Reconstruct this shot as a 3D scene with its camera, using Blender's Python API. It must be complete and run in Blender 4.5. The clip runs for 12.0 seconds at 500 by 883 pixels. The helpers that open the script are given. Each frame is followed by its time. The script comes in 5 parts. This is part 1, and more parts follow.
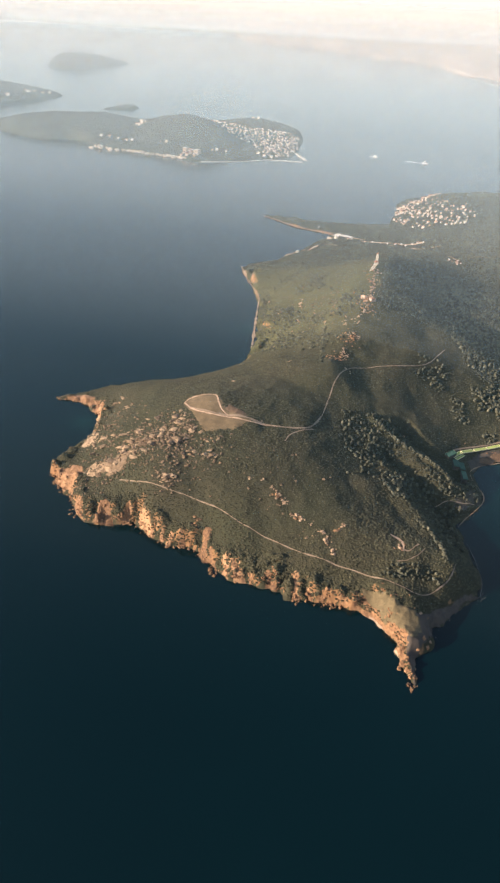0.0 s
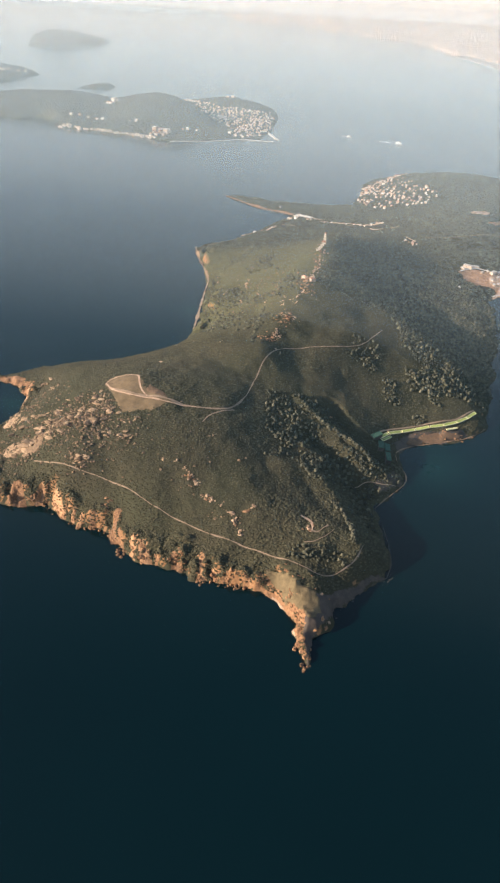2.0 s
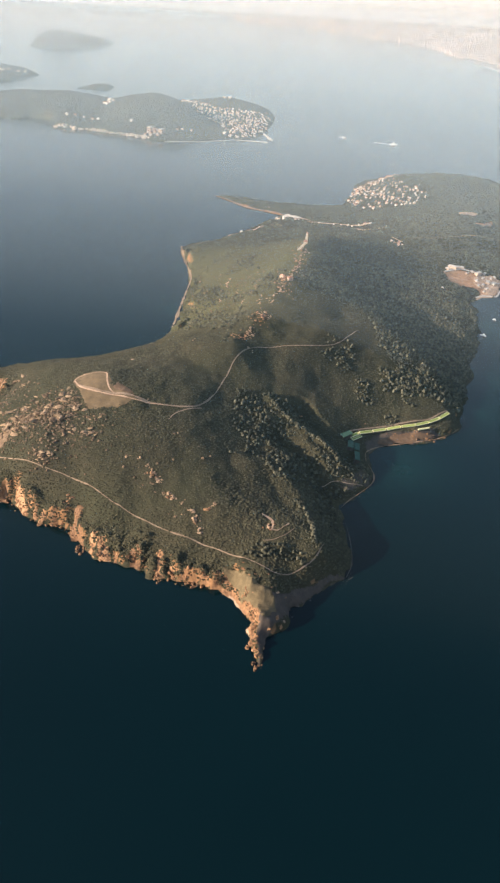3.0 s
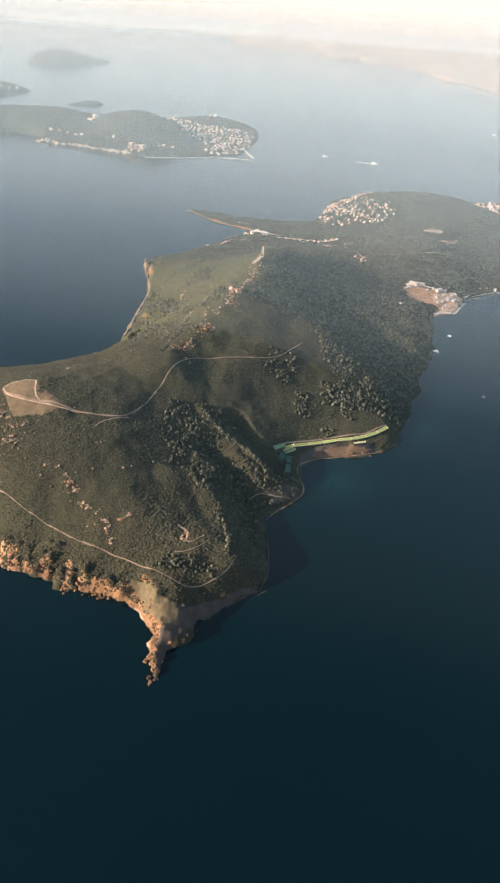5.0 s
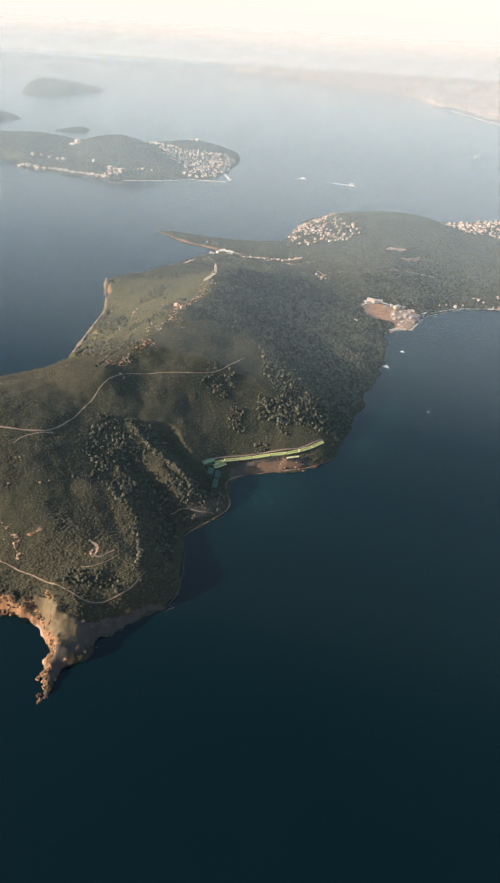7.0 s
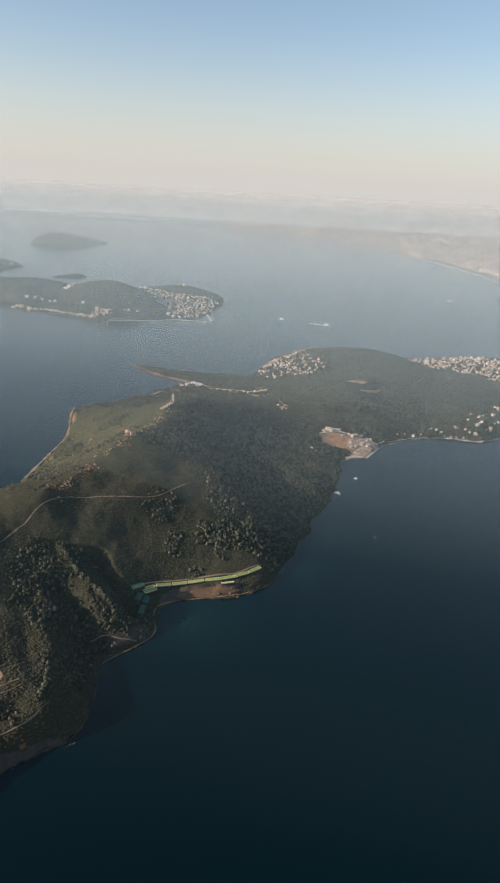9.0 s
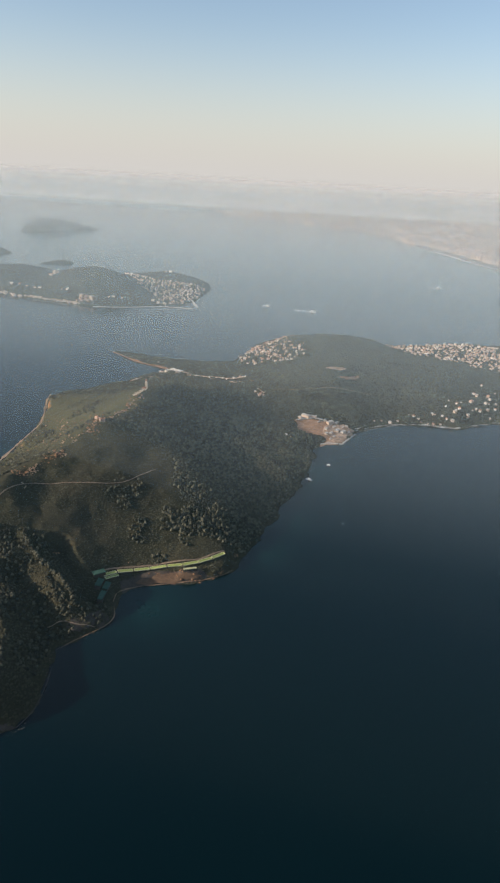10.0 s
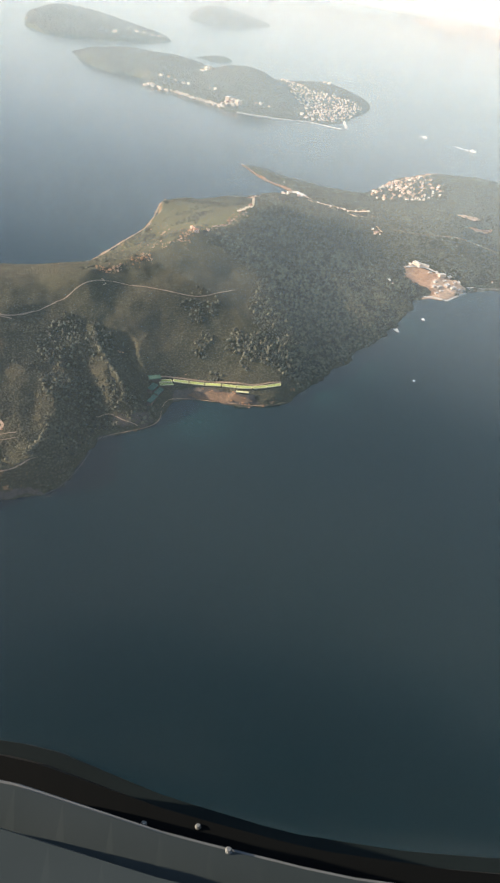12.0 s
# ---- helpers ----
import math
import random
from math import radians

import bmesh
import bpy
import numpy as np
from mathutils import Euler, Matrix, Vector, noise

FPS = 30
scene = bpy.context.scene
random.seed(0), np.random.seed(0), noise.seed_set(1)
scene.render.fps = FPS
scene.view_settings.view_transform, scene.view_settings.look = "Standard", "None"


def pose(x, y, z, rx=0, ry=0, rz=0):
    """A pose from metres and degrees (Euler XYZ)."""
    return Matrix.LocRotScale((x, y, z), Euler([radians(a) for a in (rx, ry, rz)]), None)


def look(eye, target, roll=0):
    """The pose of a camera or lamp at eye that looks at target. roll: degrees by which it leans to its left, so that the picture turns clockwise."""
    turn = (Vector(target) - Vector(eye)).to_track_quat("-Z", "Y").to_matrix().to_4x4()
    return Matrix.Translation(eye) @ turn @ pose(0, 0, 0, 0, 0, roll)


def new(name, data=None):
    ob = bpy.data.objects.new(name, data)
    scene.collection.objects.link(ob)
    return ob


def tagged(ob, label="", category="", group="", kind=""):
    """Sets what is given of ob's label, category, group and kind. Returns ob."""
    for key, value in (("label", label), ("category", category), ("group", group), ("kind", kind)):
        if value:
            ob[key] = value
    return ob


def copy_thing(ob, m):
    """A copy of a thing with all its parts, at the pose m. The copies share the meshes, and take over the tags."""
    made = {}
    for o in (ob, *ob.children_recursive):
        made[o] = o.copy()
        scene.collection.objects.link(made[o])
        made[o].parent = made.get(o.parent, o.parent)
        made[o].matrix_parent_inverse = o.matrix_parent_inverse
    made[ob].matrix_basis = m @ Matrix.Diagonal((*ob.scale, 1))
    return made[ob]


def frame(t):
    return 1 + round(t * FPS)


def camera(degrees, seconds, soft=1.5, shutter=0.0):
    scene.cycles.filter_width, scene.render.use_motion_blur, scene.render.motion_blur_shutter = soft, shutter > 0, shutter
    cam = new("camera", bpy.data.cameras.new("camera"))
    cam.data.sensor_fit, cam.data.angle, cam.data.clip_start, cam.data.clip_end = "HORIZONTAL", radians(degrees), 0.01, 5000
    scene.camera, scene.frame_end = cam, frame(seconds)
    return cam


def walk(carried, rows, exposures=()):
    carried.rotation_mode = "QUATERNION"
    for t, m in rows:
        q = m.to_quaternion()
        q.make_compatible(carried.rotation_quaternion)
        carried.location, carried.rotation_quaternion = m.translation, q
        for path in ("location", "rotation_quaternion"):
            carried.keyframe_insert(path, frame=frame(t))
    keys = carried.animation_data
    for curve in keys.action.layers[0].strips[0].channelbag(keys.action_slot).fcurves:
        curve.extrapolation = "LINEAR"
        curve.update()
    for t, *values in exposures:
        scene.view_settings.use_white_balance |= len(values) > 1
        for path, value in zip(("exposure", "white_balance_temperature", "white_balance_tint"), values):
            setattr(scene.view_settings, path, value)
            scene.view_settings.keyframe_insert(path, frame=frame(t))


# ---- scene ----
cam = camera(40.5, 12.0, soft=2.3)
PATH = [
    (0, (3.802, -1.894, 212.027), (3.785, -0.228, 210.92), 2.9),
    (0.5, (13.142, -0.59, 211.912), (13.121, 1.072, 210.801), 2.7),
    (1, (22.46, -0.319, 211.51), (22.471, 1.34, 210.392), 3.1),
    (1.5, (32.61, 0.334, 211.021), (32.607, 1.984, 209.89), 2.8),
    (2, (42.491, 0.911, 210.573), (42.486, 2.551, 209.429), 3.1),
    (2.5, (52.301, 1.375, 209.869), (52.27, 3.029, 208.745), 2.9),
    (3, (61.86, 1.735, 209.307), (61.839, 3.378, 208.166), 3.2),
    (5, (98.257, 5.303, 206.168), (98.231, 6.974, 205.07), 4.0),
    (5.5, (108.559, 6.152, 205.272), (108.525, 7.822, 204.172), 3.7),
    (6, (119.007, 7.08, 204.218), (118.966, 8.744, 203.109), 3.3),
    (6.5, (128.322, 7.831, 203.646), (128.284, 9.496, 202.539), 3.5),
    (7, (138.119, 8.457, 203.064), (138.073, 10.163, 202.02), 3.4),
    (7.2, (142.041, 8.557, 202.879), (141.985, 10.326, 201.948), 3.6),
    (8.8, (170.721, 8.642, 200.167), (170.645, 10.515, 199.469), 3.3),
    (9, (174.31, 8.879, 200.052), (174.231, 10.754, 199.359), 3.2),
    (9.5, (183.358, 9.796, 199.588), (183.29, 11.666, 198.881), 3.4),
    (10, (192.412, 10.903, 199.253), (192.345, 12.766, 198.528), 3.3),
    (10.5, (201.172, 11.912, 198.834), (201.106, 13.771, 198.1), 3.5),
    (11, (209.638, 12.896, 198.423), (209.579, 14.691, 197.544), 5.2),
    (11.5, (218.7, 14.68, 198.049), (218.514, 16.378, 197.01), 7.7),
    (12, (228.802, 17.662, 197.709), (228.451, 19.245, 196.538), 9.4),
]
walk(cam, [(t, look(eye, target, roll)) for t, eye, target, roll in PATH],
     exposures=[(0, 1.26, 6600, 14), (6.6, 1.26, 6600, 14), (8.6, 0.56, 6350, 12), (10.8, 0.56, 6350, 12), (11.5, 0.85, 6500, 13), (12, 1.6, 6850, 13)])

# ---- world, sun ----
SUN_AZ = Vector((-0.96, -0.28))          # towards the sun, in plan
SUN_EL = radians(18.0)
world = bpy.data.worlds.new("sky")
scene.world = world
world.use_nodes = True
wn, wl = world.node_tree.nodes, world.node_tree.links
sky = wn.new("ShaderNodeTexSky")
sky.sky_type = "NISHITA"
sky.sun_disc = False
sky.sun_elevation = SUN_EL
sky.sun_rotation = math.atan2(SUN_AZ.x, SUN_AZ.y)
sky.altitude = 200
sky.air_density, sky.dust_density, sky.ozone_density = 1.0, 1.0, 1.0
soften = wn.new("ShaderNodeHueSaturation")
soften.inputs["Saturation"].default_value = 0.95
wl.new(sky.outputs["Color"], soften.inputs["Color"])
# the sky pales to warm haze towards the horizon, all the way round
geo = wn.new("ShaderNodeTexCoord")
split = wn.new("ShaderNodeSeparateXYZ")
wl.new(geo.outputs["Generated"], split.inputs[0])
lift = wn.new("ShaderNodeMapRange")
lift.interpolation_type = "SMOOTHERSTEP"
for sock, v in zip(("From Min", "From Max", "To Min", "To Max"), (-0.06, 0.23, 1.0, 0.0)):
    lift.inputs[sock].default_value = v
wl.new(split.outputs["Z"], lift.inputs["Value"])
pale = wn.new("ShaderNodeMix")
pale.data_type = "RGBA"
pale.inputs[7].default_value = (4.2, 4.02, 3.73, 1)
wl.new(lift.outputs[0], pale.inputs[0])
wl.new(soften.outputs["Color"], pale.inputs[6])
wl.new(pale.outputs[2], wn["Background"].inputs["Color"])
wn["Background"].inputs["Strength"].default_value = 0.11
sun_dir = Vector((SUN_AZ.x * math.cos(SUN_EL), SUN_AZ.y * math.cos(SUN_EL), math.sin(SUN_EL) * SUN_AZ.length)).normalized()
sun = new("sun", bpy.data.lights.new("sun", "SUN"))
sun.data.energy, sun.data.angle, sun.data.color = 5.0, radians(0.53), (1.0, 0.84, 0.66)
sun.matrix_world = look(sun_dir * 800, (0, 0, 0))


# ---- materials ----
def shader(name):
    m = bpy.data.materials.new(name)
    m.use_nodes = True
    t = m.node_tree
    return m, t.nodes, t.links, t.nodes["Principled BSDF"]


def noise_node(n, l, scale, detail=4.0, rough=0.6, coords="Object"):
    tc = n.new("ShaderNodeTexCoord")
    t = n.new("ShaderNodeTexNoise")
    t.inputs["Scale"].default_value = scale
    t.inputs["Detail"].default_value = detail
    t.inputs["Roughness"].default_value = rough
    l.new(tc.outputs[coords], t.inputs["Vector"])
    return t.outputs["Fac"]


def ramp(n, l, source, stops):
    r = n.new("ShaderNodeValToRGB")
    while len(r.color_ramp.elements) < len(stops):
        r.color_ramp.elements.new(0.5)
    for e, (p, c) in zip(r.color_ramp.elements, stops):
        e.position, e.color = p, (*c, 1)
    l.new(source, r.inputs["Fac"])
    return r.outputs["Color"]


def mix(n, l, fac, a, b):
    m = n.new("ShaderNodeMix")
    m.data_type = "RGBA"
    for sock, v in ((m.inputs[0], fac), (m.inputs[6], a), (m.inputs[7], b)):
        if isinstance(v, (int, float)):
            sock.default_value = v
        elif isinstance(v, tuple):
            sock.default_value = (*v, 1)
        else:
            l.new(v, sock)
    return m.outputs[2]


def math_node(n, l, op, a, b=0.0, clamp=False):
    m = n.new("ShaderNodeMath")
    m.operation, m.use_clamp = op, clamp
    for sock, v in zip(m.inputs, (a, b)):
        if isinstance(v, (int, float)):
            sock.default_value = v
        else:
            l.new(v, sock)
    return m.outputs[0]


def bump(n, l, bsdf, height, strength, distance):
    b = n.new("ShaderNodeBump")
    b.inputs["Strength"].default_value, b.inputs["Distance"].default_value = strength, distance
    l.new(height, b.inputs["Height"])
    l.new(b.outputs["Normal"], bsdf.inputs["Normal"])


def plain(name, stops, scale, rough=0.9, relief=0.0, by_object=0.0, metal=0.0, coords="Object"):
    """Grainy matt surface: a noise ramp, with some change from object to object."""
    m, n, l, b = shader(name)
    f = noise_node(n, l, scale, 6.0, 0.65, coords)
    if by_object:
        info = n.new("ShaderNodeObjectInfo")
        r = math_node(n, l, "MULTIPLY_ADD", info.outputs["Random"], by_object)
        r.node.inputs[2].default_value = -by_object / 2
        f = math_node(n, l, "ADD", f, r, True)
    l.new(ramp(n, l, f, stops), b.inputs["Base Color"])
    b.inputs["Roughness"].default_value, b.inputs["Metallic"].default_value = rough, metal
    if relief:
        bump(n, l, b, f, 0.8, relief)
    return m


def land_material(name, soil, grass, rock, rock_slope, meadow=None):
    """Soil and dry grass, with bare rock where the ground is steep."""
    m, n, l, b = shader(name)
    fine, wide, mid = noise_node(n, l, 0.55, 8.0, 0.7), noise_node(n, l, 0.022, 4.0), noise_node(n, l, 0.11, 6.0, 0.7)
    base = mix(n, l, ramp(n, l, wide, [(0.38, (0, 0, 0)), (0.62, (1, 1, 1))]), soil, grass)
    base = mix(n, l, ramp(n, l, fine, [(0.35, (0, 0, 0)), (0.75, (0.75, 0.75, 0.75))]), base, tuple(v * 0.45 for v in grass))
    if meadow:
        # grass round a middle, within a reach; colour also lightened for the slope's sun
        off = n.new("ShaderNodeVectorMath")
        off.operation = "DISTANCE"
        tc = n.new("ShaderNodeTexCoord")
        l.new(tc.outputs["Object"], off.inputs[0])
        off.inputs[1].default_value = (meadow[0], meadow[1], 15)
        near = math_node(n, l, "MULTIPLY", math_node(n, l, "SUBTRACT", 1.15, math_node(n, l, "DIVIDE", off.outputs["Value"], meadow[2])), 2.2, True)
        near = math_node(n, l, "MULTIPLY", near, math_node(n, l, "MULTIPLY", mid, 1.5, True))
        base = mix(n, l, near, base, ramp(n, l, fine, [(0.3, (0.062, 0.061, 0.027)), (0.6, (0.098, 0.093, 0.043))]))
    stone = ramp(n, l, fine, [(0.25, tuple(v * 0.4 for v in rock)), (0.5, rock), (0.75, tuple(min(1, v * 1.35) for v in rock))])
    g = n.new("ShaderNodeNewGeometry")
    sep = n.new("ShaderNodeSeparateXYZ")
    l.new(g.outputs["True Normal"], sep.inputs[0])
    steep = math_node(n, l, "SUBTRACT", rock_slope, sep.outputs["Z"])
    steep = math_node(n, l, "ADD", steep, math_node(n, l, "MULTIPLY", math_node(n, l, "SUBTRACT", mid, 0.5), 0.5))
    steep = math_node(n, l, "MULTIPLY", steep, 7.0, True)
    l.new(mix(n, l, steep, base, stone), b.inputs["Base Color"])
    b.inputs["Roughness"].default_value = 0.95
    b.inputs["Specular IOR Level"].default_value = 0.15
    bump(n, l, b, fine, 0.7, 0.5)
    return m


def leaf_material(name, stops):
    m, n, l, b = shader(name)
    g = n.new("ShaderNodeNewGeometry")
    wide = noise_node(n, l, 0.03, 3.0)
    f = math_node(n, l, "ADD", math_node(n, l, "MULTIPLY", g.outputs["Random Per Island"], 0.6), math_node(n, l, "MULTIPLY", wide, 0.5))
    f = math_node(n, l, "ADD", f, math_node(n, l, "MULTIPLY", math_node(n, l, "SUBTRACT", noise_node(n, l, 2.2, 3.0), 0.5), 0.5), True)
    l.new(ramp(n, l, f, stops), b.inputs["Base Color"])
    b.inputs["Roughness"].default_value = 0.85
    b.inputs["Specular IOR Level"].default_value = 0.2
    bump(n, l, b, noise_node(n, l, 3.5, 3.0), 0.9, 0.25)
    return m


def sea_material():
    m, n, l, b = shader("sea_water")
    wide = noise_node(n, l, 0.004, 5.0, 0.55)
    deep = ramp(n, l, wide, [(0.3, (0.0001, 0.0062, 0.0078)), (0.7, (0.0002, 0.0088, 0.0108))])
    # pale sea floor shining through in the coves: middle and reach of each shoal
    tc = n.new("ShaderNodeTexCoord")
    shoal = 0.0
    for x, y, reach in ((138, 290, 42), (224, 470, 46), (202, 390, 36), (190, 350, 30), (-8, 470, 20), (-10, 560, 20), (-96, 328, 16), (262, 548, 20)):
        off = n.new("ShaderNodeVectorMath")
        off.operation = "DISTANCE"
        l.new(tc.outputs["Object"], off.inputs[0])
        off.inputs[1].default_value = (x, y, 0)
        near = math_node(n, l, "SUBTRACT", 1.0, math_node(n, l, "DIVIDE", off.outputs["Value"], float(reach)), True)
        shoal = math_node(n, l, "ADD", shoal, math_node(n, l, "MULTIPLY", near, near), True)
    patchy = math_node(n, l, "MULTIPLY", shoal, math_node(n, l, "MULTIPLY", noise_node(n, l, 0.09, 4.0), 1.3), True)
    l.new(mix(n, l, patchy, deep, (0.005, 0.030, 0.029)), b.inputs["Base Color"])
    l.new(ramp(n, l, noise_node(n, l, 0.006, 4.0, 0.5), [(0.3, (0.15, 0.15, 0.15)), (0.7, (0.20, 0.20, 0.20))]), b.inputs["Roughness"])
    b.inputs["IOR"].default_value = 1.333
    b.inputs["Specular IOR Level"].default_value = 0.44
    return m


ROCK = (0.22, 0.118, 0.058)
SEA = sea_material()
GROUND = land_material("island_ground", (0.058, 0.050, 0.031), (0.046, 0.046, 0.026), ROCK, 0.5, (22, 490, 95))
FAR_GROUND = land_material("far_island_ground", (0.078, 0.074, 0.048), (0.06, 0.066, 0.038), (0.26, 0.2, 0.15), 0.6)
CITY_GROUND = plain("city_ground", [(0.35, (0.19, 0.155, 0.125)), (0.6, (0.28, 0.225, 0.18))], 0.02)
BOULDER = plain("weathered_rock", [(0.25, (0.085, 0.042, 0.020)), (0.5, (0.21, 0.108, 0.050)), (0.75, (0.35, 0.195, 0.10))], 0.9, 0.9, 0.5, 0.4)
GREY_ROCK = plain("pale_rock", [(0.25, (0.10, 0.064, 0.036)), (0.5, (0.23, 0.152, 0.088)), (0.75, (0.37, 0.255, 0.155))], 0.9, 0.9, 0.3, 0.4)
RIDGE_ROCK = plain("ridge_rock", [(0.25, (0.14, 0.085, 0.05)), (0.5, (0.28, 0.185, 0.115)), (0.75, (0.40, 0.29, 0.195))], 0.9, 0.9, 0.2)
# shore rock with the east side's shade put into its darker colour
DARKENED_STONE = plain("darkened_shore_stone", [(0.3, (0.045, 0.038, 0.032)), (0.6, (0.085, 0.07, 0.056)), (0.8, (0.13, 0.105, 0.083))], 0.6, 0.9)
DIRT = plain("track_dirt", [(0.3, (0.15, 0.105, 0.068)), (0.7, (0.27, 0.195, 0.135))], 0.35, 0.95)
# earth darkened in its colour to stand in for shade on the point
DARKENED_EARTH = plain("darkened_slope_earth", [(0.3, (0.040, 0.032, 0.026)), (0.6, (0.066, 0.051, 0.040)), (0.8, (0.105, 0.078, 0.058))], 0.4, 0.95, 0.3)
SAND = plain("beach_sand", [(0.3, (0.19, 0.12, 0.07)), (0.7, (0.29, 0.19, 0.115))], 0.3, 0.95)
PALE_SAND = plain("pale_beach", [(0.3, (0.25, 0.17, 0.11)), (0.6, (0.35, 0.245, 0.165)), (0.8, (0.44, 0.32, 0.225))], 0.4, 0.95)
COVE_EARTH = plain("cove_earth", [(0.3, (0.075, 0.045, 0.026)), (0.6, (0.13, 0.078, 0.044)), (0.8, (0.19, 0.12, 0.07))], 0.5, 0.95, 0.3)
DRY_GRASS = plain("dry_grass", [(0.3, (0.080, 0.055, 0.027)), (0.55, (0.125, 0.086, 0.044)), (0.75, (0.165, 0.115, 0.064))], 0.25, 0.95)
TAN_EARTH = plain("tan_earth", [(0.3, (0.062, 0.046, 0.022)), (0.55, (0.105, 0.078, 0.039)), (0.75, (0.15, 0.11, 0.058))], 0.45, 0.95, 0.5)
BANK_EARTH = plain("rust_earth", [(0.3, (0.13, 0.07, 0.036)), (0.6, (0.24, 0.13, 0.068)), (0.8, (0.34, 0.20, 0.112))], 0.5, 0.95, 0.3)
YARD_EARTH = plain("yard_earth", [(0.3, (0.19, 0.10, 0.052)), (0.6, (0.34, 0.19, 0.108)), (0.8, (0.47, 0.295, 0.18))], 0.3, 0.95, 0.3)
RED_EARTH = plain("red_earth", [(0.3, (0.26, 0.165, 0.105)), (0.6, (0.45, 0.31, 0.21)), (0.8, (0.58, 0.43, 0.31))], 0.2, 0.95, 0.3)
SCRUB = leaf_material("scrub_leaves", [(0.2, (0.040, 0.037, 0.022)), (0.5, (0.052, 0.048, 0.027)), (0.85, (0.074, 0.066, 0.037))])
FOREST = leaf_material("pine_leaves", [(0.2, (0.027, 0.029, 0.020)), (0.5, (0.048, 0.048, 0.032)), (0.85, (0.108, 0.102, 0.068))])
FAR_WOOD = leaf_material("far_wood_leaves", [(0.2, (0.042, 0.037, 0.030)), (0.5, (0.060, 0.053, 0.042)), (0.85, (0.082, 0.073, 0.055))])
PLASTER = plain("house_plaster", [(0.3, (0.34, 0.24, 0.17)), (0.55, (0.50, 0.39, 0.30)), (0.75, (0.68, 0.58, 0.48))], 0.3, 0.85, 0.0, 0.5)
ROOF_TILE = plain("roof_tile", [(0.3, (0.26, 0.12, 0.075)), (0.6, (0.42, 0.22, 0.145)), (0.8, (0.55, 0.35, 0.25))], 0.6, 0.85, 0.0, 0.6)
DARK_GLASS = plain("window_glass", [(0.4, (0.02, 0.025, 0.03)), (0.6, (0.04, 0.045, 0.05))], 1.0, 0.15)
STONE_WALL = plain("stone_wall", [(0.3, (0.35, 0.28, 0.2)), (0.7, (0.62, 0.54, 0.43))], 0.8, 0.9, 0.1)
CONCRETE = plain("pale_concrete", [(0.3, (0.36, 0.33, 0.29)), (0.7, (0.6, 0.56, 0.5))], 0.4, 0.9)
PALE_CLIFF = plain("pale_cliff_rock", [(0.3, (0.36, 0.27, 0.2)), (0.6, (0.55, 0.44, 0.34)), (0.8, (0.66, 0.56, 0.46))], 0.3, 0.9)
# lighter copy of house_plaster: sun on the far walls put into the colour
FAR_WALL = plain("sunlit_far_walls", [(0.3, (0.40, 0.33, 0.26)), (0.55, (0.56, 0.48, 0.40)), (0.75, (0.70, 0.63, 0.55))], 0.3, 0.85)
WHITE = plain("white_paint", [(0.3, (0.72, 0.72, 0.7)), (0.7, (0.82, 0.82, 0.8))], 0.8, 0.45)
FOAM = plain("sea_foam", [(0.35, (0.35, 0.4, 0.42)), (0.65, (0.8, 0.82, 0.82))], 0.6, 0.7)
BED_GREEN = plain("green_netting", [(0.3, (0.20, 0.25, 0.06)), (0.6, (0.29, 0.34, 0.09)), (0.8, (0.38, 0.42, 0.13))], 0.5, 0.8, 0.0, 0.25)
# darker teal copy of green_netting: shade on the west beds put into its colour
BED_SHADOW = plain("netting_in_shade", [(0.3, (0.022, 0.062, 0.042)), (0.7, (0.036, 0.092, 0.060))], 0.5, 0.8, 0.0, 0.25)
BED_EDGE = plain("pale_kerb", [(0.3, (0.50, 0.48, 0.24)), (0.7, (0.68, 0.64, 0.38))], 0.6, 0.85)
CITY_WALL = leaf_material("city_facades", [(0.2, (0.14, 0.10, 0.08)), (0.45, (0.31, 0.225, 0.175)), (0.8, (0.64, 0.49, 0.395))])


# ---- land forms ----
def value_noise(x, y, cell, seed):
    """Smooth lattice noise from -1 to 1."""
    grid = np.random.default_rng(seed).uniform(-1, 1, (128, 128))
    u, v = np.asarray(x) / cell + 1000.0, np.asarray(y) / cell + 1000.0
    i, j = np.floor(u).astype(int), np.floor(v).astype(int)
    a, b = u - i, v - j
    a, b = a * a * (3 - 2 * a), b * b * (3 - 2 * b)
    i0, j0, i1, j1 = i % 128, j % 128, (i + 1) % 128, (j + 1) % 128
    return (grid[i0, j0] * (1 - a) + grid[i1, j0] * a) * (1 - b) + (grid[i0, j1] * (1 - a) + grid[i1, j1] * a) * b


def fbm(x, y, cell, seed, octaves=4, gain=0.5):
    return sum(value_noise(x, y, cell / 2 ** k, seed + k) * gain ** k for k in range(octaves))


def shore_distance(x, y, poly):
    """Metres to the shoreline: positive on land."""
    px, py = np.array(poly, float).T
    qx, qy = np.roll(px, -1), np.roll(py, -1)
    best, inside = np.full(x.shape, 1e9), np.zeros(x.shape, bool)
    for ax, ay, bx, by in zip(px, py, qx, qy):
        dx, dy = bx - ax, by - ay
        k = np.clip(((x - ax) * dx + (y - ay) * dy) / (dx * dx + dy * dy + 1e-9), 0, 1)
        best = np.minimum(best, (x - ax - k * dx) ** 2 + (y - ay - k * dy) ** 2)
        if dy:
            inside ^= ((ay > y) != (by > y)) & (x < dx * (y - ay) / dy + ax)
    return np.where(inside, 1, -1) * np.sqrt(best)


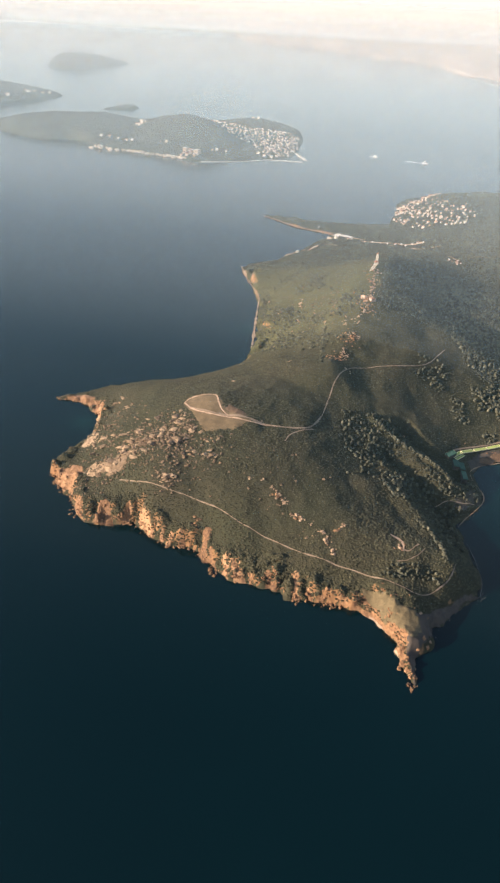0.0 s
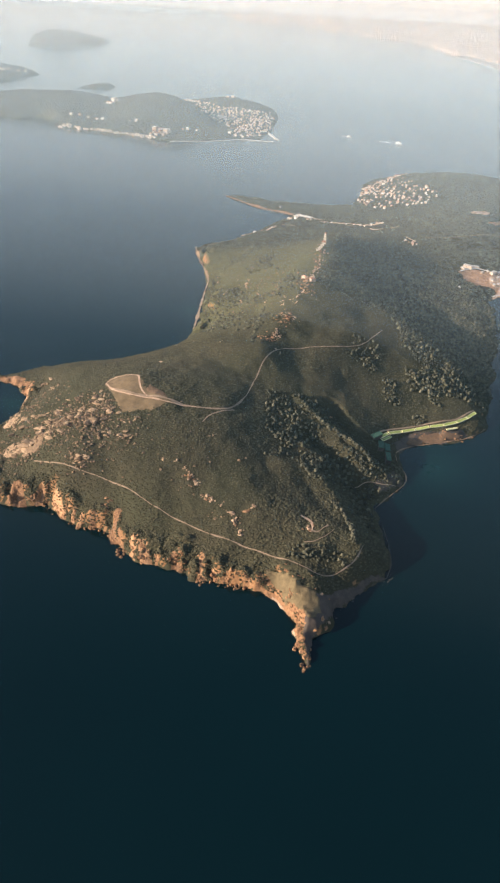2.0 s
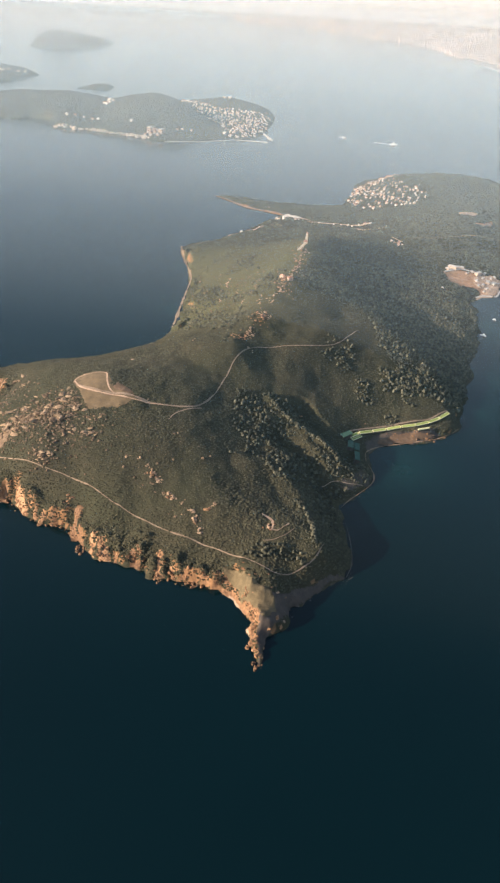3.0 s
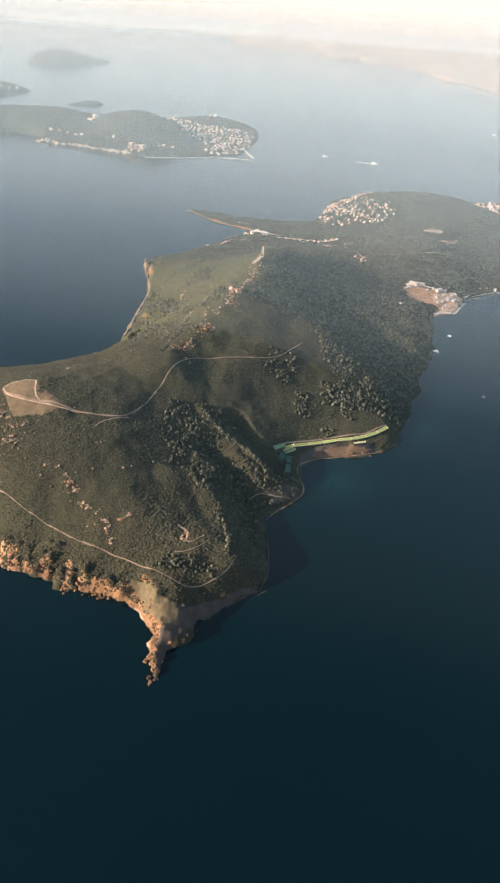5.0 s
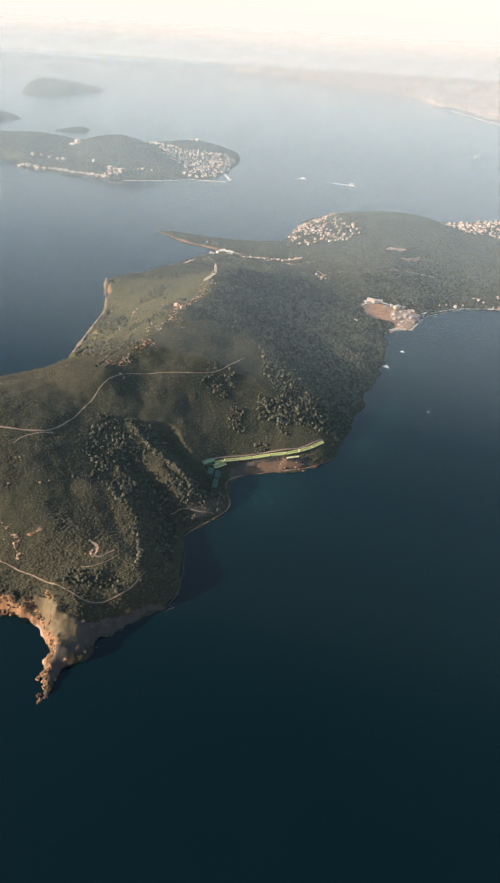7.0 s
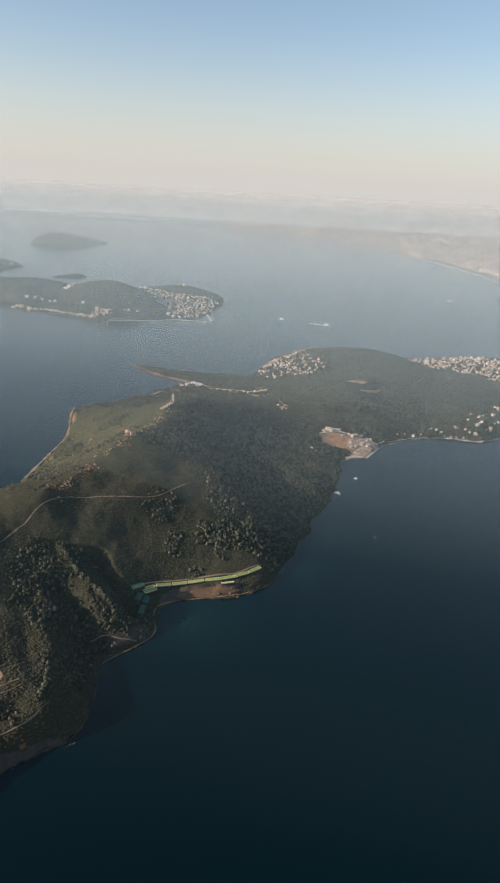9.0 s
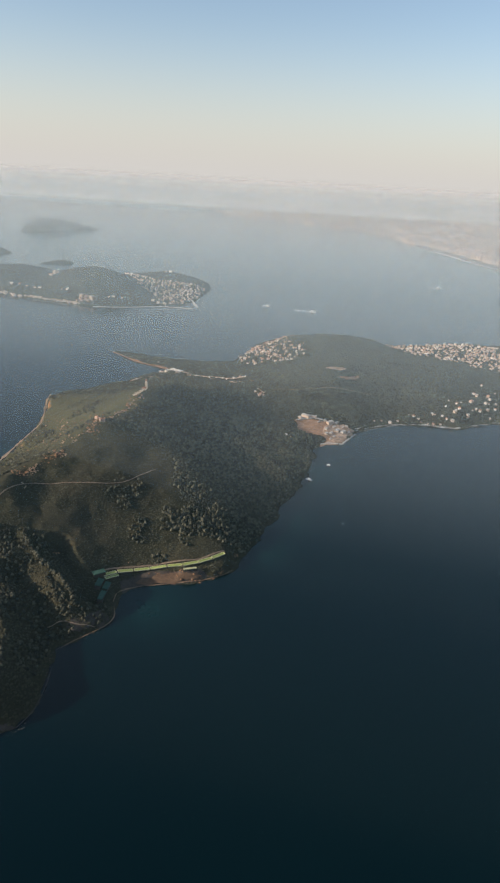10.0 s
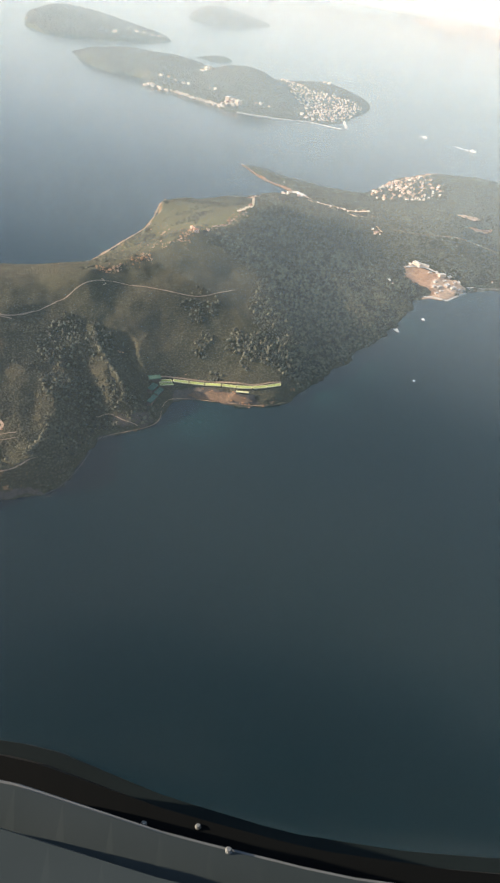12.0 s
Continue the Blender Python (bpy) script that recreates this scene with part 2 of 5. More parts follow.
class Land:
    """Rolling ground inside a shoreline, through the heights of its ridges and cliff tops."""

    def __init__(self, poly, shore_heights, spots, step, cliff_width, rough, soft, margin=6.0, wobble=1.5, crests=(), crags=0.0, gentle=1e9):
        p = np.array(poly, float)
        lo, hi = p.min(0) - margin, p.max(0) + margin
        self.x0, self.y0, self.step = lo[0], lo[1], step
        self.nx, self.ny = int((hi[0] - lo[0]) / step) + 2, int((hi[1] - lo[1]) / step) + 2
        gx, gy = np.meshgrid(lo[0] + step * np.arange(self.nx), lo[1] + step * np.arange(self.ny), indexing="ij")
        x, y = gx.ravel(), gy.ravel()
        ctrl = np.array([(a, b, h) for (a, b), h in zip(poly, shore_heights)] + list(spots), float)
        gap = np.hypot(ctrl[:, None, 0] - ctrl[None, :, 0], ctrl[:, None, 1] - ctrl[None, :, 1])
        base = np.sqrt(gap ** 2 + soft ** 2)
        weights = np.linalg.solve(base - np.eye(len(ctrl)) * 1.5, ctrl[:, 2] - ctrl[:, 2].mean())
        z = np.full(x.shape, ctrl[:, 2].mean())
        for (cx, cy, _), w in zip(ctrl, weights):
            z += w * np.sqrt((x - cx) ** 2 + (y - cy) ** 2 + soft ** 2)
        d = shore_distance(x + wobble * fbm(x, y, 9 * step, 11), y + wobble * fbm(x, y, 9 * step, 23), poly)
        for line, high, wide in crests:
            near = np.full(x.shape, 1e9)
            for (ax, ay), (bx, by) in zip(line, line[1:]):
                k = np.clip(((x - ax) * (bx - ax) + (y - ay) * (by - ay)) / ((bx - ax) ** 2 + (by - ay) ** 2), 0, 1)
                near = np.minimum(near, np.hypot(x - ax - k * (bx - ax), y - ay - k * (by - ay)))
            near = near + 0.25 * wide * fbm(x, y, 20, 53, 3)
            z += high * np.clip(1 - near / wide, 0, 1)
        z = np.maximum(z, 0.7) + rough * fbm(x, y, 26 * step, 31, 5, 0.55) * np.clip(d / 25, 0.15, 1)
        width = cliff_width * np.clip(1.2 + 1.4 * fbm(x, y, 11 * step, 47), 0.5, 2.0) * np.where(y > gentle, 2.6, 1.0)
        k = np.clip(d / width, 0, 1)
        z = np.where(d > 0, np.maximum(z, 0.4) * (k * k * (3 - 2 * k)) ** 0.8, np.maximum(d * 0.5, -3.0))
        crag = np.clip((78 - x) / 15, 0, 1) * np.clip((352 - y) / 12, 0, 1) * np.abs(fbm(x, y, 5 * step, 59, 3)) * np.clip(d / 1.5, 0, 1) * np.clip(1 - (d - 5) / 6, 0, 1)
        z = z + crags * crag * np.where(d > 0, 1, 0)
        self.z, self.d = z.reshape(self.nx, self.ny), d.reshape(self.nx, self.ny)

    def sample(self, grid, x, y):
        u = np.clip((np.asarray(x, float) - self.x0) / self.step, 0, self.nx - 1.001)
        v = np.clip((np.asarray(y, float) - self.y0) / self.step, 0, self.ny - 1.001)
        i, j = u.astype(int), v.astype(int)
        a, b = u - i, v - j
        return (grid[i, j] * (1 - a) + grid[i + 1, j] * a) * (1 - b) + (grid[i, j + 1] * (1 - a) + grid[i + 1, j + 1] * a) * b

    def at(self, x, y):
        return self.sample(self.z, x, y)

    def inland(self, x, y):
        return self.sample(self.d, x, y)

    def build(self, name, material, label):
        keep = (self.d > -4 * max(1, self.step / 2)).ravel()
        ids = np.arange(self.nx * self.ny).reshape(self.nx, self.ny)
        quads = np.stack([ids[:-1, :-1], ids[1:, :-1], ids[1:, 1:], ids[:-1, 1:]], -1).reshape(-1, 4)
        quads = quads[keep[quads].all(1)]
        used, flat = np.unique(quads, return_inverse=True)
        gx, gy = np.meshgrid(self.x0 + self.step * np.arange(self.nx), self.y0 + self.step * np.arange(self.ny), indexing="ij")
        co = np.stack([gx.ravel(), gy.ravel(), self.z.ravel()], 1)[used]
        return tagged(new(name, mesh_from(name, co, flat.reshape(-1, 4), material, True)), label, "island", kind="structure")


def mesh_from(name, co, faces, material, smooth=False):
    """A mesh from arrays of corners and of equal-sized faces."""
    me = bpy.data.meshes.new(name)
    k = faces.shape[1]
    me.vertices.add(len(co))
    me.vertices.foreach_set("co", np.asarray(co, np.float32).ravel())
    me.loops.add(faces.size)
    me.loops.foreach_set("vertex_index", faces.astype(np.int32).ravel())
    me.polygons.add(len(faces))
    me.polygons.foreach_set("loop_start", np.arange(0, faces.size, k, dtype=np.int32))
    me.polygons.foreach_set("use_smooth", np.full(len(faces), smooth))
    me.materials.append(material)
    me.update(calc_edges=True)
    return me


def part(name, bm, material, parent, label=""):
    me = bpy.data.meshes.new(name)
    bm.to_mesh(me)
    bm.free()
    me.materials.append(material)
    ob = new(name, me)
    ob.parent = parent
    return tagged(ob, label)


def thing(name, label, category, group="", kind=""):
    return tagged(new(name), label, category, group, kind)


def add_box(bm, x0, x1, y0, y1, z0, z1, m=None):
    made = bmesh.ops.create_cube(bm, size=1.0)["verts"]
    for v in made:
        v.co = Vector(((x0 + x1) / 2 + v.co.x * (x1 - x0), (y0 + y1) / 2 + v.co.y * (y1 - y0), (z0 + z1) / 2 + v.co.z * (z1 - z0)))
        if m is not None:
            v.co = m @ v.co
    return made


def box_bm(x0, x1, y0, y1, z0, z1):
    bm = bmesh.new()
    add_box(bm, x0, x1, y0, y1, z0, z1)
    return bm


# main island: its shoreline, stretch by stretch
SHORE_SW = [(66, 157), (63, 168), (61.5, 180), (57.5, 189), (52, 194.5), (44.5, 196), (36, 196.4), (27, 198.5), (23.4, 198), (17, 204.5), (12, 207.4), (4, 207.4), (-2, 208.6),
            (-11, 210.6), (-15.4, 217), (-22.7, 225.6), (-28, 226.3), (-36, 228.3), (-40.4, 231.7), (-48, 236), (-51.4, 240.7), (-58, 240), (-66, 240.3), (-74, 240.8), (-81.5, 245.5),
            (-85, 252.5), (-87, 259), (-94, 265), (-101, 276.4), (-99.5, 286.5), (-94, 298.6), (-89, 309), (-88.5, 327), (-90, 336), (-98, 346), (-108, 350.5), (-121, 352.6)]
SHORE_W = [(-108, 360), (-80, 372), (-50, 378), (-25, 390), (-9, 408), (-4, 425), (-2.5, 440), (-2, 476), (-0.6, 521), (-7, 558), (-16, 592), (-19, 608), (-9, 617), (10, 628),
           (34, 660), (52, 690), (72, 720), (39, 738), (-2, 780)]
SHORE_N = [(3, 788), (42, 773), (80, 767), (111, 768), (137, 771), (143, 786), (152, 815), (158, 858), (175, 890), (230, 905), (300, 908), (370, 915), (440, 945), (520, 950), (570, 900), (575, 820), (520, 710), (450, 640), (410, 615)]
SHORE_E = [(377, 603), (356, 588), (330, 593), (299, 587), (277, 572), (262, 562), (258, 545), (249, 533), (225, 518), (225, 485), (215, 445), (203, 413), (194.6, 385), (188, 360), (179.6, 336),
           (175.6, 327), (159, 315), (147, 311), (129, 305.6), (121.4, 298), (120.5, 286), (123, 279), (121, 272), (113, 262), (103.4, 251), (105.7, 233), (107, 224), (106.5, 215),
           (104, 205), (94, 201), (86, 192), (79, 183.5), (74.7, 176.7), (69, 171), (68, 160)]
SHORE = SHORE_SW + SHORE_W + SHORE_N + SHORE_E
SHORE_TOPS = [float(np.interp(i, (0, 4, 12, 24, 28, 34, 36), (0.8, 2.4, 3.2, 4.2, 4.0, 3.2, 1.5))) for i in range(len(SHORE_SW))]
SHORE_TOPS += [float(np.interp(i, (0, 4, 6, 10, 14, 18), (3, 6, 1.2, 2.4, 1.5, 1))) for i in range(len(SHORE_W))] + [1.0] * len(SHORE_N) + [1.2] * len(SHORE_E)
# heights along its ridges, spurs and hollows
MAIN_RIDGE = [(90, 515, 38), (96, 540, 34), (77, 434, 37), (63, 389, 30), (76, 391, 32.5), (53, 365, 30), (47, 337, 30), (43, 325, 28), (25, 289, 28.5), (-4, 296, 33), (-23, 292, 31.5), (-19, 306, 34.5), (-10, 330, 29.5), (20, 360, 29)]
WEST_SIDE = [(19, 478, 13), (32, 482, 15.5), (-6, 572, 9.5), (36, 630, 9), (6, 605, 6), (-45, 345, 20), (-72, 345, 14), (-18, 375, 15), (-102, 336, 9), (-70, 300, 19)]
FRONT = [(24, 238, 16.5), (44, 229, 16), (32, 214, 10.6), (75, 220, 12), (75, 198, 8), (65.5, 176, 4.5), (63.5, 186, 6.5), (59, 194, 7), (-25, 283, 28.5), (-44, 251, 19.5), (-11, 240, 16), (14, 245, 19.5), (-38, 271, 25.5), (60, 272, 15.5), (78, 255, 9), (86, 258, 6), (78, 273, 13), (92, 213, 8)]
EAST_SIDE = [(71, 312, 19.5), (80, 301, 16.5), (99, 287, 11.5), (90, 340, 19.5), (141, 398, 21.5), (107, 374, 26), (88, 365, 28.5), (157, 385, 15), (110, 458, 31.5), (181, 421, 8), (115, 304, 5), (150, 316, 4.5), (171, 331, 6), (135, 330, 8), (150, 480, 14), (125, 500, 23), (150, 522, 15), (175, 500, 9), (135, 440, 22), (110, 545, 34), (125, 565, 29), (150, 595, 20), (100, 600, 15), (175, 545, 11)]
NORTH_SIDE = [(175, 621, 12), (181, 577, 12), (207, 525, 6), (221, 560, 6), (204, 640, 19), (245, 653, 29), (266, 660, 23), (239, 620, 21), (149, 665, 7), (90, 705, 4), (30, 762, 3), (120, 640, 12)]
NORTH_HILL = [(207, 841, 20), (170, 829, 6), (243, 780, 35), (304, 800, 29), (332, 800, 17), (353, 720, 26.5), (406, 720, 20), (369, 610, 7), (300, 650, 20), (300, 610, 6), (370, 880, 6), (440, 900, 8), (400, 800, 9), (330, 860, 7), (470, 780, 14)]
# sharp crests and gullies: line, rise, half width
CRESTS = [([(44, 350), (55, 385), (65, 419), (72, 440), (80, 470), (86, 500), (91, 522), (97, 545)], 4.5, 24.0),
          ([(66, 316), (75, 304.5), (82, 298), (89, 292.5), (97, 287), (102, 282), (105, 276)], 1.3, 4.0), ([(90, 290), (95, 283), (99, 275)], -1.6, 3.0), ([(84, 316), (94, 304), (103, 294), (110, 286)], -5.5, 8.0),
          ([(72, 288), (88, 276), (98, 262), (101, 252)], -5.0, 9.0), ([(58, 262), (72, 262), (82, 250), (88, 240), (92, 226), (92, 214), (85, 204)], 2.4, 8.0), ([(60, 203), (69.5, 194), (73, 185), (70.5, 175)], 1.4, 8.0), ([(60, 345), (74, 330), (84, 318)], -1.2, 12.0),
          ([(128, 420), (150, 395), (170, 372)], 1.6, 14.0), ([(120, 470), (150, 440), (185, 410)], -1.2, 16.0), ([(140, 520), (175, 480), (200, 455)], 1.2, 16.0),
          ([(-30, 262), (-18, 245), (-13, 225)], -0.8, 8.0), ([(8, 240), (10, 225), (8, 212)], -0.7, 7.0), ([(40, 226), (42, 212), (38, 200)], -0.7, 7.0)]
isle = Land(SHORE, SHORE_TOPS, MAIN_RIDGE + WEST_SIDE + FRONT + EAST_SIDE + NORTH_SIDE + NORTH_HILL, 1.05, 4.0, 1.2, 6.0, 6.0, 2.2, CRESTS, 3.0, 392)
island = isle.build("ground", GROUND, "hilly island ground with scrub, dry grass and orange rock cliffs")

# farther islands
HEYBELI = [(-488, 1260), (-446, 1216), (-388, 1160), (-358, 1150), (-335, 1168), (-287, 1145), (-275, 1107), (-228, 1092), (-184, 1077), (-136, 1060), (-104, 1050), (-52, 1064), (-8, 1093), (30, 1098), (44, 1150), (53, 1200), (56, 1270), (55, 1318), (20, 1365),
           (-60, 1390), (-150, 1370), (-260, 1390), (-380, 1380), (-470, 1330), (-500, 1270)]
second = Land(HEYBELI, [4, 5, 5, 4, 4, 5, 7, 7, 6, 4, 2, 1, 1, 1, 1, 2, 3, 5, 3, 3, 3, 3, 3, 3, 3],
              [(-130, 1200, 36), (-100, 1170, 31), (-180, 1210, 28), (-108, 1312, 15), (-70, 1314, 19), (-30, 1316, 24), (10, 1316, 18), (40, 1312, 11), (-75, 1240, 14), (-30, 1180, 8), (20, 1170, 4), (-210, 1210, 22), (-290, 1250, 30), (-372, 1250, 27), (-440, 1240, 17), (-220, 1150, 10), (-300, 1150, 12), (-100, 1100, 9), (-215, 1290, 15), (-330, 1320, 14), (-60, 1210, 11), (-160, 1290, 17)],
              5.0, 10.0, 1.2, 12.0, 20.0, 4.0,
              [([(-200, 1225), (-150, 1205), (-105, 1185)], 6.0, 70.0), ([(-75, 1255), (-60, 1215), (-40, 1150)], -5.0, 30.0), ([(-215, 1330), (-232, 1230), (-215, 1150)], -7.0, 45.0)])
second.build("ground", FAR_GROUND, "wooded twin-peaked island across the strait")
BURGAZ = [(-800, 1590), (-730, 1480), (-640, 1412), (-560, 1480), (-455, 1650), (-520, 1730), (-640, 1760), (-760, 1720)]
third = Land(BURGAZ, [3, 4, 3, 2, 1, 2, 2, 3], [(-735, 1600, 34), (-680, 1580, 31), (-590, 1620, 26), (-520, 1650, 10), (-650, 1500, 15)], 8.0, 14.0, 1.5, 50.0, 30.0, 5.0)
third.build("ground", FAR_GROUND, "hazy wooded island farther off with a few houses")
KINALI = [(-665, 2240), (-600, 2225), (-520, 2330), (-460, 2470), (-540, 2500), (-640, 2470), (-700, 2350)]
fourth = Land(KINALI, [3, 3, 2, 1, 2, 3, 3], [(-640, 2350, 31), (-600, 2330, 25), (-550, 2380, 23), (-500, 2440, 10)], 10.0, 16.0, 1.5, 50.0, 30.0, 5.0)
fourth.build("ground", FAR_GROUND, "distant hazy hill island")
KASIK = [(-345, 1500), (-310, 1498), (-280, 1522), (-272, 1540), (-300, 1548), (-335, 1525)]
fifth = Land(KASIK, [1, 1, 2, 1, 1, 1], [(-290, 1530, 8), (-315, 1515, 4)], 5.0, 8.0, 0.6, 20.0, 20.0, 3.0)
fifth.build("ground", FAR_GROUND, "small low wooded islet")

# the mainland with its city, and hills behind raised to fit the camera's view
COAST = [(1700, 900), (1150, 1150), (860, 1560), (775, 1930), (750, 1990), (706, 2224), (647, 2557), (625, 2820), (540, 3130), (430, 3250), (315, 3440), (200, 3640), (110, 3700), (0, 3760), (-100, 3830), (-165, 4030), (-340, 4600), (-440, 4900), (3300, 4900), (3300, 900)]
main = Land(COAST, [1] * 18 + [25, 25], [(1200, 1900, 10), (1100, 2600, 14), (1000, 3200, 18), (700, 3700, 15), (400, 4100, 14), (150, 4300, 12), (100, 4700, 20), (600, 4600, 30), (1200, 4300, 34), (1800, 4000, 40), (1600, 3000, 24), (2400, 3000, 40), (1500, 4850, 88), (420, 4880, 64), (900, 4880, 80), (2000, 4700, 80), (60, 4880, 40)],
            30.0, 40.0, 5.0, 200.0, 60.0, 8.0)
main.build("ground", CITY_GROUND, "low hazy mainland plain, its far hills raised to fit the view").name = "ground"

# sea: one sheet to the horizon
edge = 4960.0
rings = [0, 300, 700, 1200, 2000, 3200, edge]
co = [(110.0, 0.0, 0.0)] + [(110 + r * math.cos(a), r * math.sin(a), 0.0) for r in rings[1:] for a in np.linspace(0, 2 * math.pi, 96, endpoint=False)]
me = bpy.data.meshes.new("water")
faces = [(0, 1 + i, 1 + (i + 1) % 96) for i in range(96)]
faces += [(1 + k * 96 + i, 1 + (k + 1) * 96 + i, 1 + (k + 1) * 96 + (i + 1) % 96, 1 + k * 96 + (i + 1) % 96) for k in range(len(rings) - 2) for i in range(96)]
me.from_pydata(co, [], faces)
me.materials.append(SEA)
tagged(new("water", me), "dark blue-green calm sea reaching the hazy horizon", "sea", kind="structure")


# haze: added translucent sheets imitate distance haze; opacity rises up to the camera's height
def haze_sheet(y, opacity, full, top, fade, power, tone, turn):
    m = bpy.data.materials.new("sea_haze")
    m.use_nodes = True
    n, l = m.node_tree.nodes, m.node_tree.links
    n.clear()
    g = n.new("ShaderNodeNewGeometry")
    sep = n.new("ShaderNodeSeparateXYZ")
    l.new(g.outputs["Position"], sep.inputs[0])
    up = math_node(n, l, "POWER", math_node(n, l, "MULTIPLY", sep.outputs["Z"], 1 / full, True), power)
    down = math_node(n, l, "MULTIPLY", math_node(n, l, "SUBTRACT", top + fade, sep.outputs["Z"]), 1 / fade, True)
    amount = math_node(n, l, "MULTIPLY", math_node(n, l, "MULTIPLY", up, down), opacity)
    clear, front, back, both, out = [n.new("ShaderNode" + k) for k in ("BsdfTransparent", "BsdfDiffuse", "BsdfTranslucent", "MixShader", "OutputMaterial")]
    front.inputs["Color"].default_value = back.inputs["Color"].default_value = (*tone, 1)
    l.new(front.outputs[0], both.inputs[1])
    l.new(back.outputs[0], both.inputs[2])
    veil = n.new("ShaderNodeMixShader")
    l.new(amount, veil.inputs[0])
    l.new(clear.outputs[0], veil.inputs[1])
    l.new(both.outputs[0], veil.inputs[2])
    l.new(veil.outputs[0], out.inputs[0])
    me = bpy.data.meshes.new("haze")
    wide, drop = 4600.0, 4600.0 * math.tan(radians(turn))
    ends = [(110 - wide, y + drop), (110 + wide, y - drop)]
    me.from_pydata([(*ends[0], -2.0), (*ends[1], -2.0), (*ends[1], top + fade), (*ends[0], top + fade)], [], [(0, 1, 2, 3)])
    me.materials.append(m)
    tagged(new("backdrop", me), "added translucent sheet imitating distance haze over the sea", "haze", kind="structure")


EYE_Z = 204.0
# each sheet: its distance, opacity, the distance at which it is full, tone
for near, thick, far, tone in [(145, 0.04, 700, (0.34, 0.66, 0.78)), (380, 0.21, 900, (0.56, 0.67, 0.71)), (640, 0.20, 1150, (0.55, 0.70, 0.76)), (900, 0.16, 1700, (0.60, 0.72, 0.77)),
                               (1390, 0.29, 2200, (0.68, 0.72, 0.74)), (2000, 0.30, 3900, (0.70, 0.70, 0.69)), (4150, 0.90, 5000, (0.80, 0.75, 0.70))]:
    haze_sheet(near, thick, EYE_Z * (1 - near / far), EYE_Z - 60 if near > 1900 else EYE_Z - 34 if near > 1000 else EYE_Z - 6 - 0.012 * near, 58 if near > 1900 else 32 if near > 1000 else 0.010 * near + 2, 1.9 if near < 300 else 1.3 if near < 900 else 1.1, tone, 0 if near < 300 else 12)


# ---- tracks, clearings, beaches ----
def curve_points(pts, step):
    """Points along a smooth line through pts."""
    p = [np.array(q, float) for q in pts]
    p = [2 * p[0] - p[1]] + p + [2 * p[-1] - p[-2]]
    out = []
    for a, b, c, d in zip(p, p[1:], p[2:], p[3:]):
        k = max(2, int(np.hypot(*(c - b)) / step))
        for s in np.linspace(0, 1, k, endpoint=False):
            out.append(0.5 * (2 * b + (c - a) * s + (2 * a - 5 * b + 4 * c - d) * s * s + (3 * b - a - 3 * c + d) * s ** 3))
    return np.array(out + [p[-2]])


def ribbon(name, pts, width, material, label, category, land=isle, lift=0.24, wander=0.0, kind="structure", step=1.5):
    """A strip laid on the ground along a line; width may change from end to end."""
    c = curve_points(pts, step)
    t = np.gradient(c, axis=0)
    t /= np.linalg.norm(t, axis=1)[:, None]
    side = np.stack([-t[:, 1], t[:, 0]], 1)
    w = np.interp(np.linspace(0, 1, len(c)), np.linspace(0, 1, len(width)), width) * (1 + wander * value_noise(c[:, 0], c[:, 1], 3.0, 5))
    cols = np.linspace(-0.5, 0.5, 5)
    grid = np.stack([c + side * (w * k)[:, None] for k in cols], 1)
    z = np.maximum(land.at(grid[..., 0], grid[..., 1]), 0.02) + lift
    co = np.concatenate([grid, z[..., None]], -1).reshape(-1, 3)
    ids = np.arange(len(co)).reshape(len(c), 5)
    quads = np.stack([ids[:-1, :-1], ids[1:, :-1], ids[1:, 1:], ids[:-1, 1:]], -1).reshape(-1, 4)
    ROADS.append((c, max(width) / 2))
    return tagged(new(name, mesh_from(name, co, quads, material, True)), label, category, kind=kind)


def patch(name, outline, material, label, category, land=isle, lift=0.16, step=0.6, ragged=1.2, kind="structure", bare=True, even=0):
    """An area of other ground, laid over the land inside an outline."""
    p = np.array(outline, float)
    lo, hi = p.min(0) - 2, p.max(0) + 2
    gx, gy = np.meshgrid(np.arange(lo[0], hi[0], step), np.arange(lo[1], hi[1], step), indexing="ij")
    d = shore_distance(gx.ravel() + ragged * fbm(gx.ravel(), gy.ravel(), 7, 71), gy.ravel() + ragged * fbm(gx.ravel(), gy.ravel(), 7, 83), outline).reshape(gx.shape)
    z = np.maximum(land.at(gx, gy), 0.0)
    for _ in range(even):
        z = np.maximum(z, (z + np.roll(z, 1, 0) + np.roll(z, -1, 0) + np.roll(z, 1, 1) + np.roll(z, -1, 1)) / 5)
    z = z + lift * np.clip(d + 0.6, -1, 1)
    ids = np.arange(gx.size).reshape(gx.shape)
    quads = np.stack([ids[:-1, :-1], ids[1:, :-1], ids[1:, 1:], ids[:-1, 1:]], -1).reshape(-1, 4)
    quads = quads[((d.ravel()[quads] > -0.7) & (land.inland(gx, gy).ravel()[quads] > -0.4)).all(1)]
    used, flat = np.unique(quads, return_inverse=True)
    co = np.stack([gx.ravel(), gy.ravel(), z.ravel()], 1)[used]
    if bare:
        BARE.append(outline)
    return tagged(new(name, mesh_from(name, co, flat.reshape(-1, 4), material, True)), label, category, kind=kind)


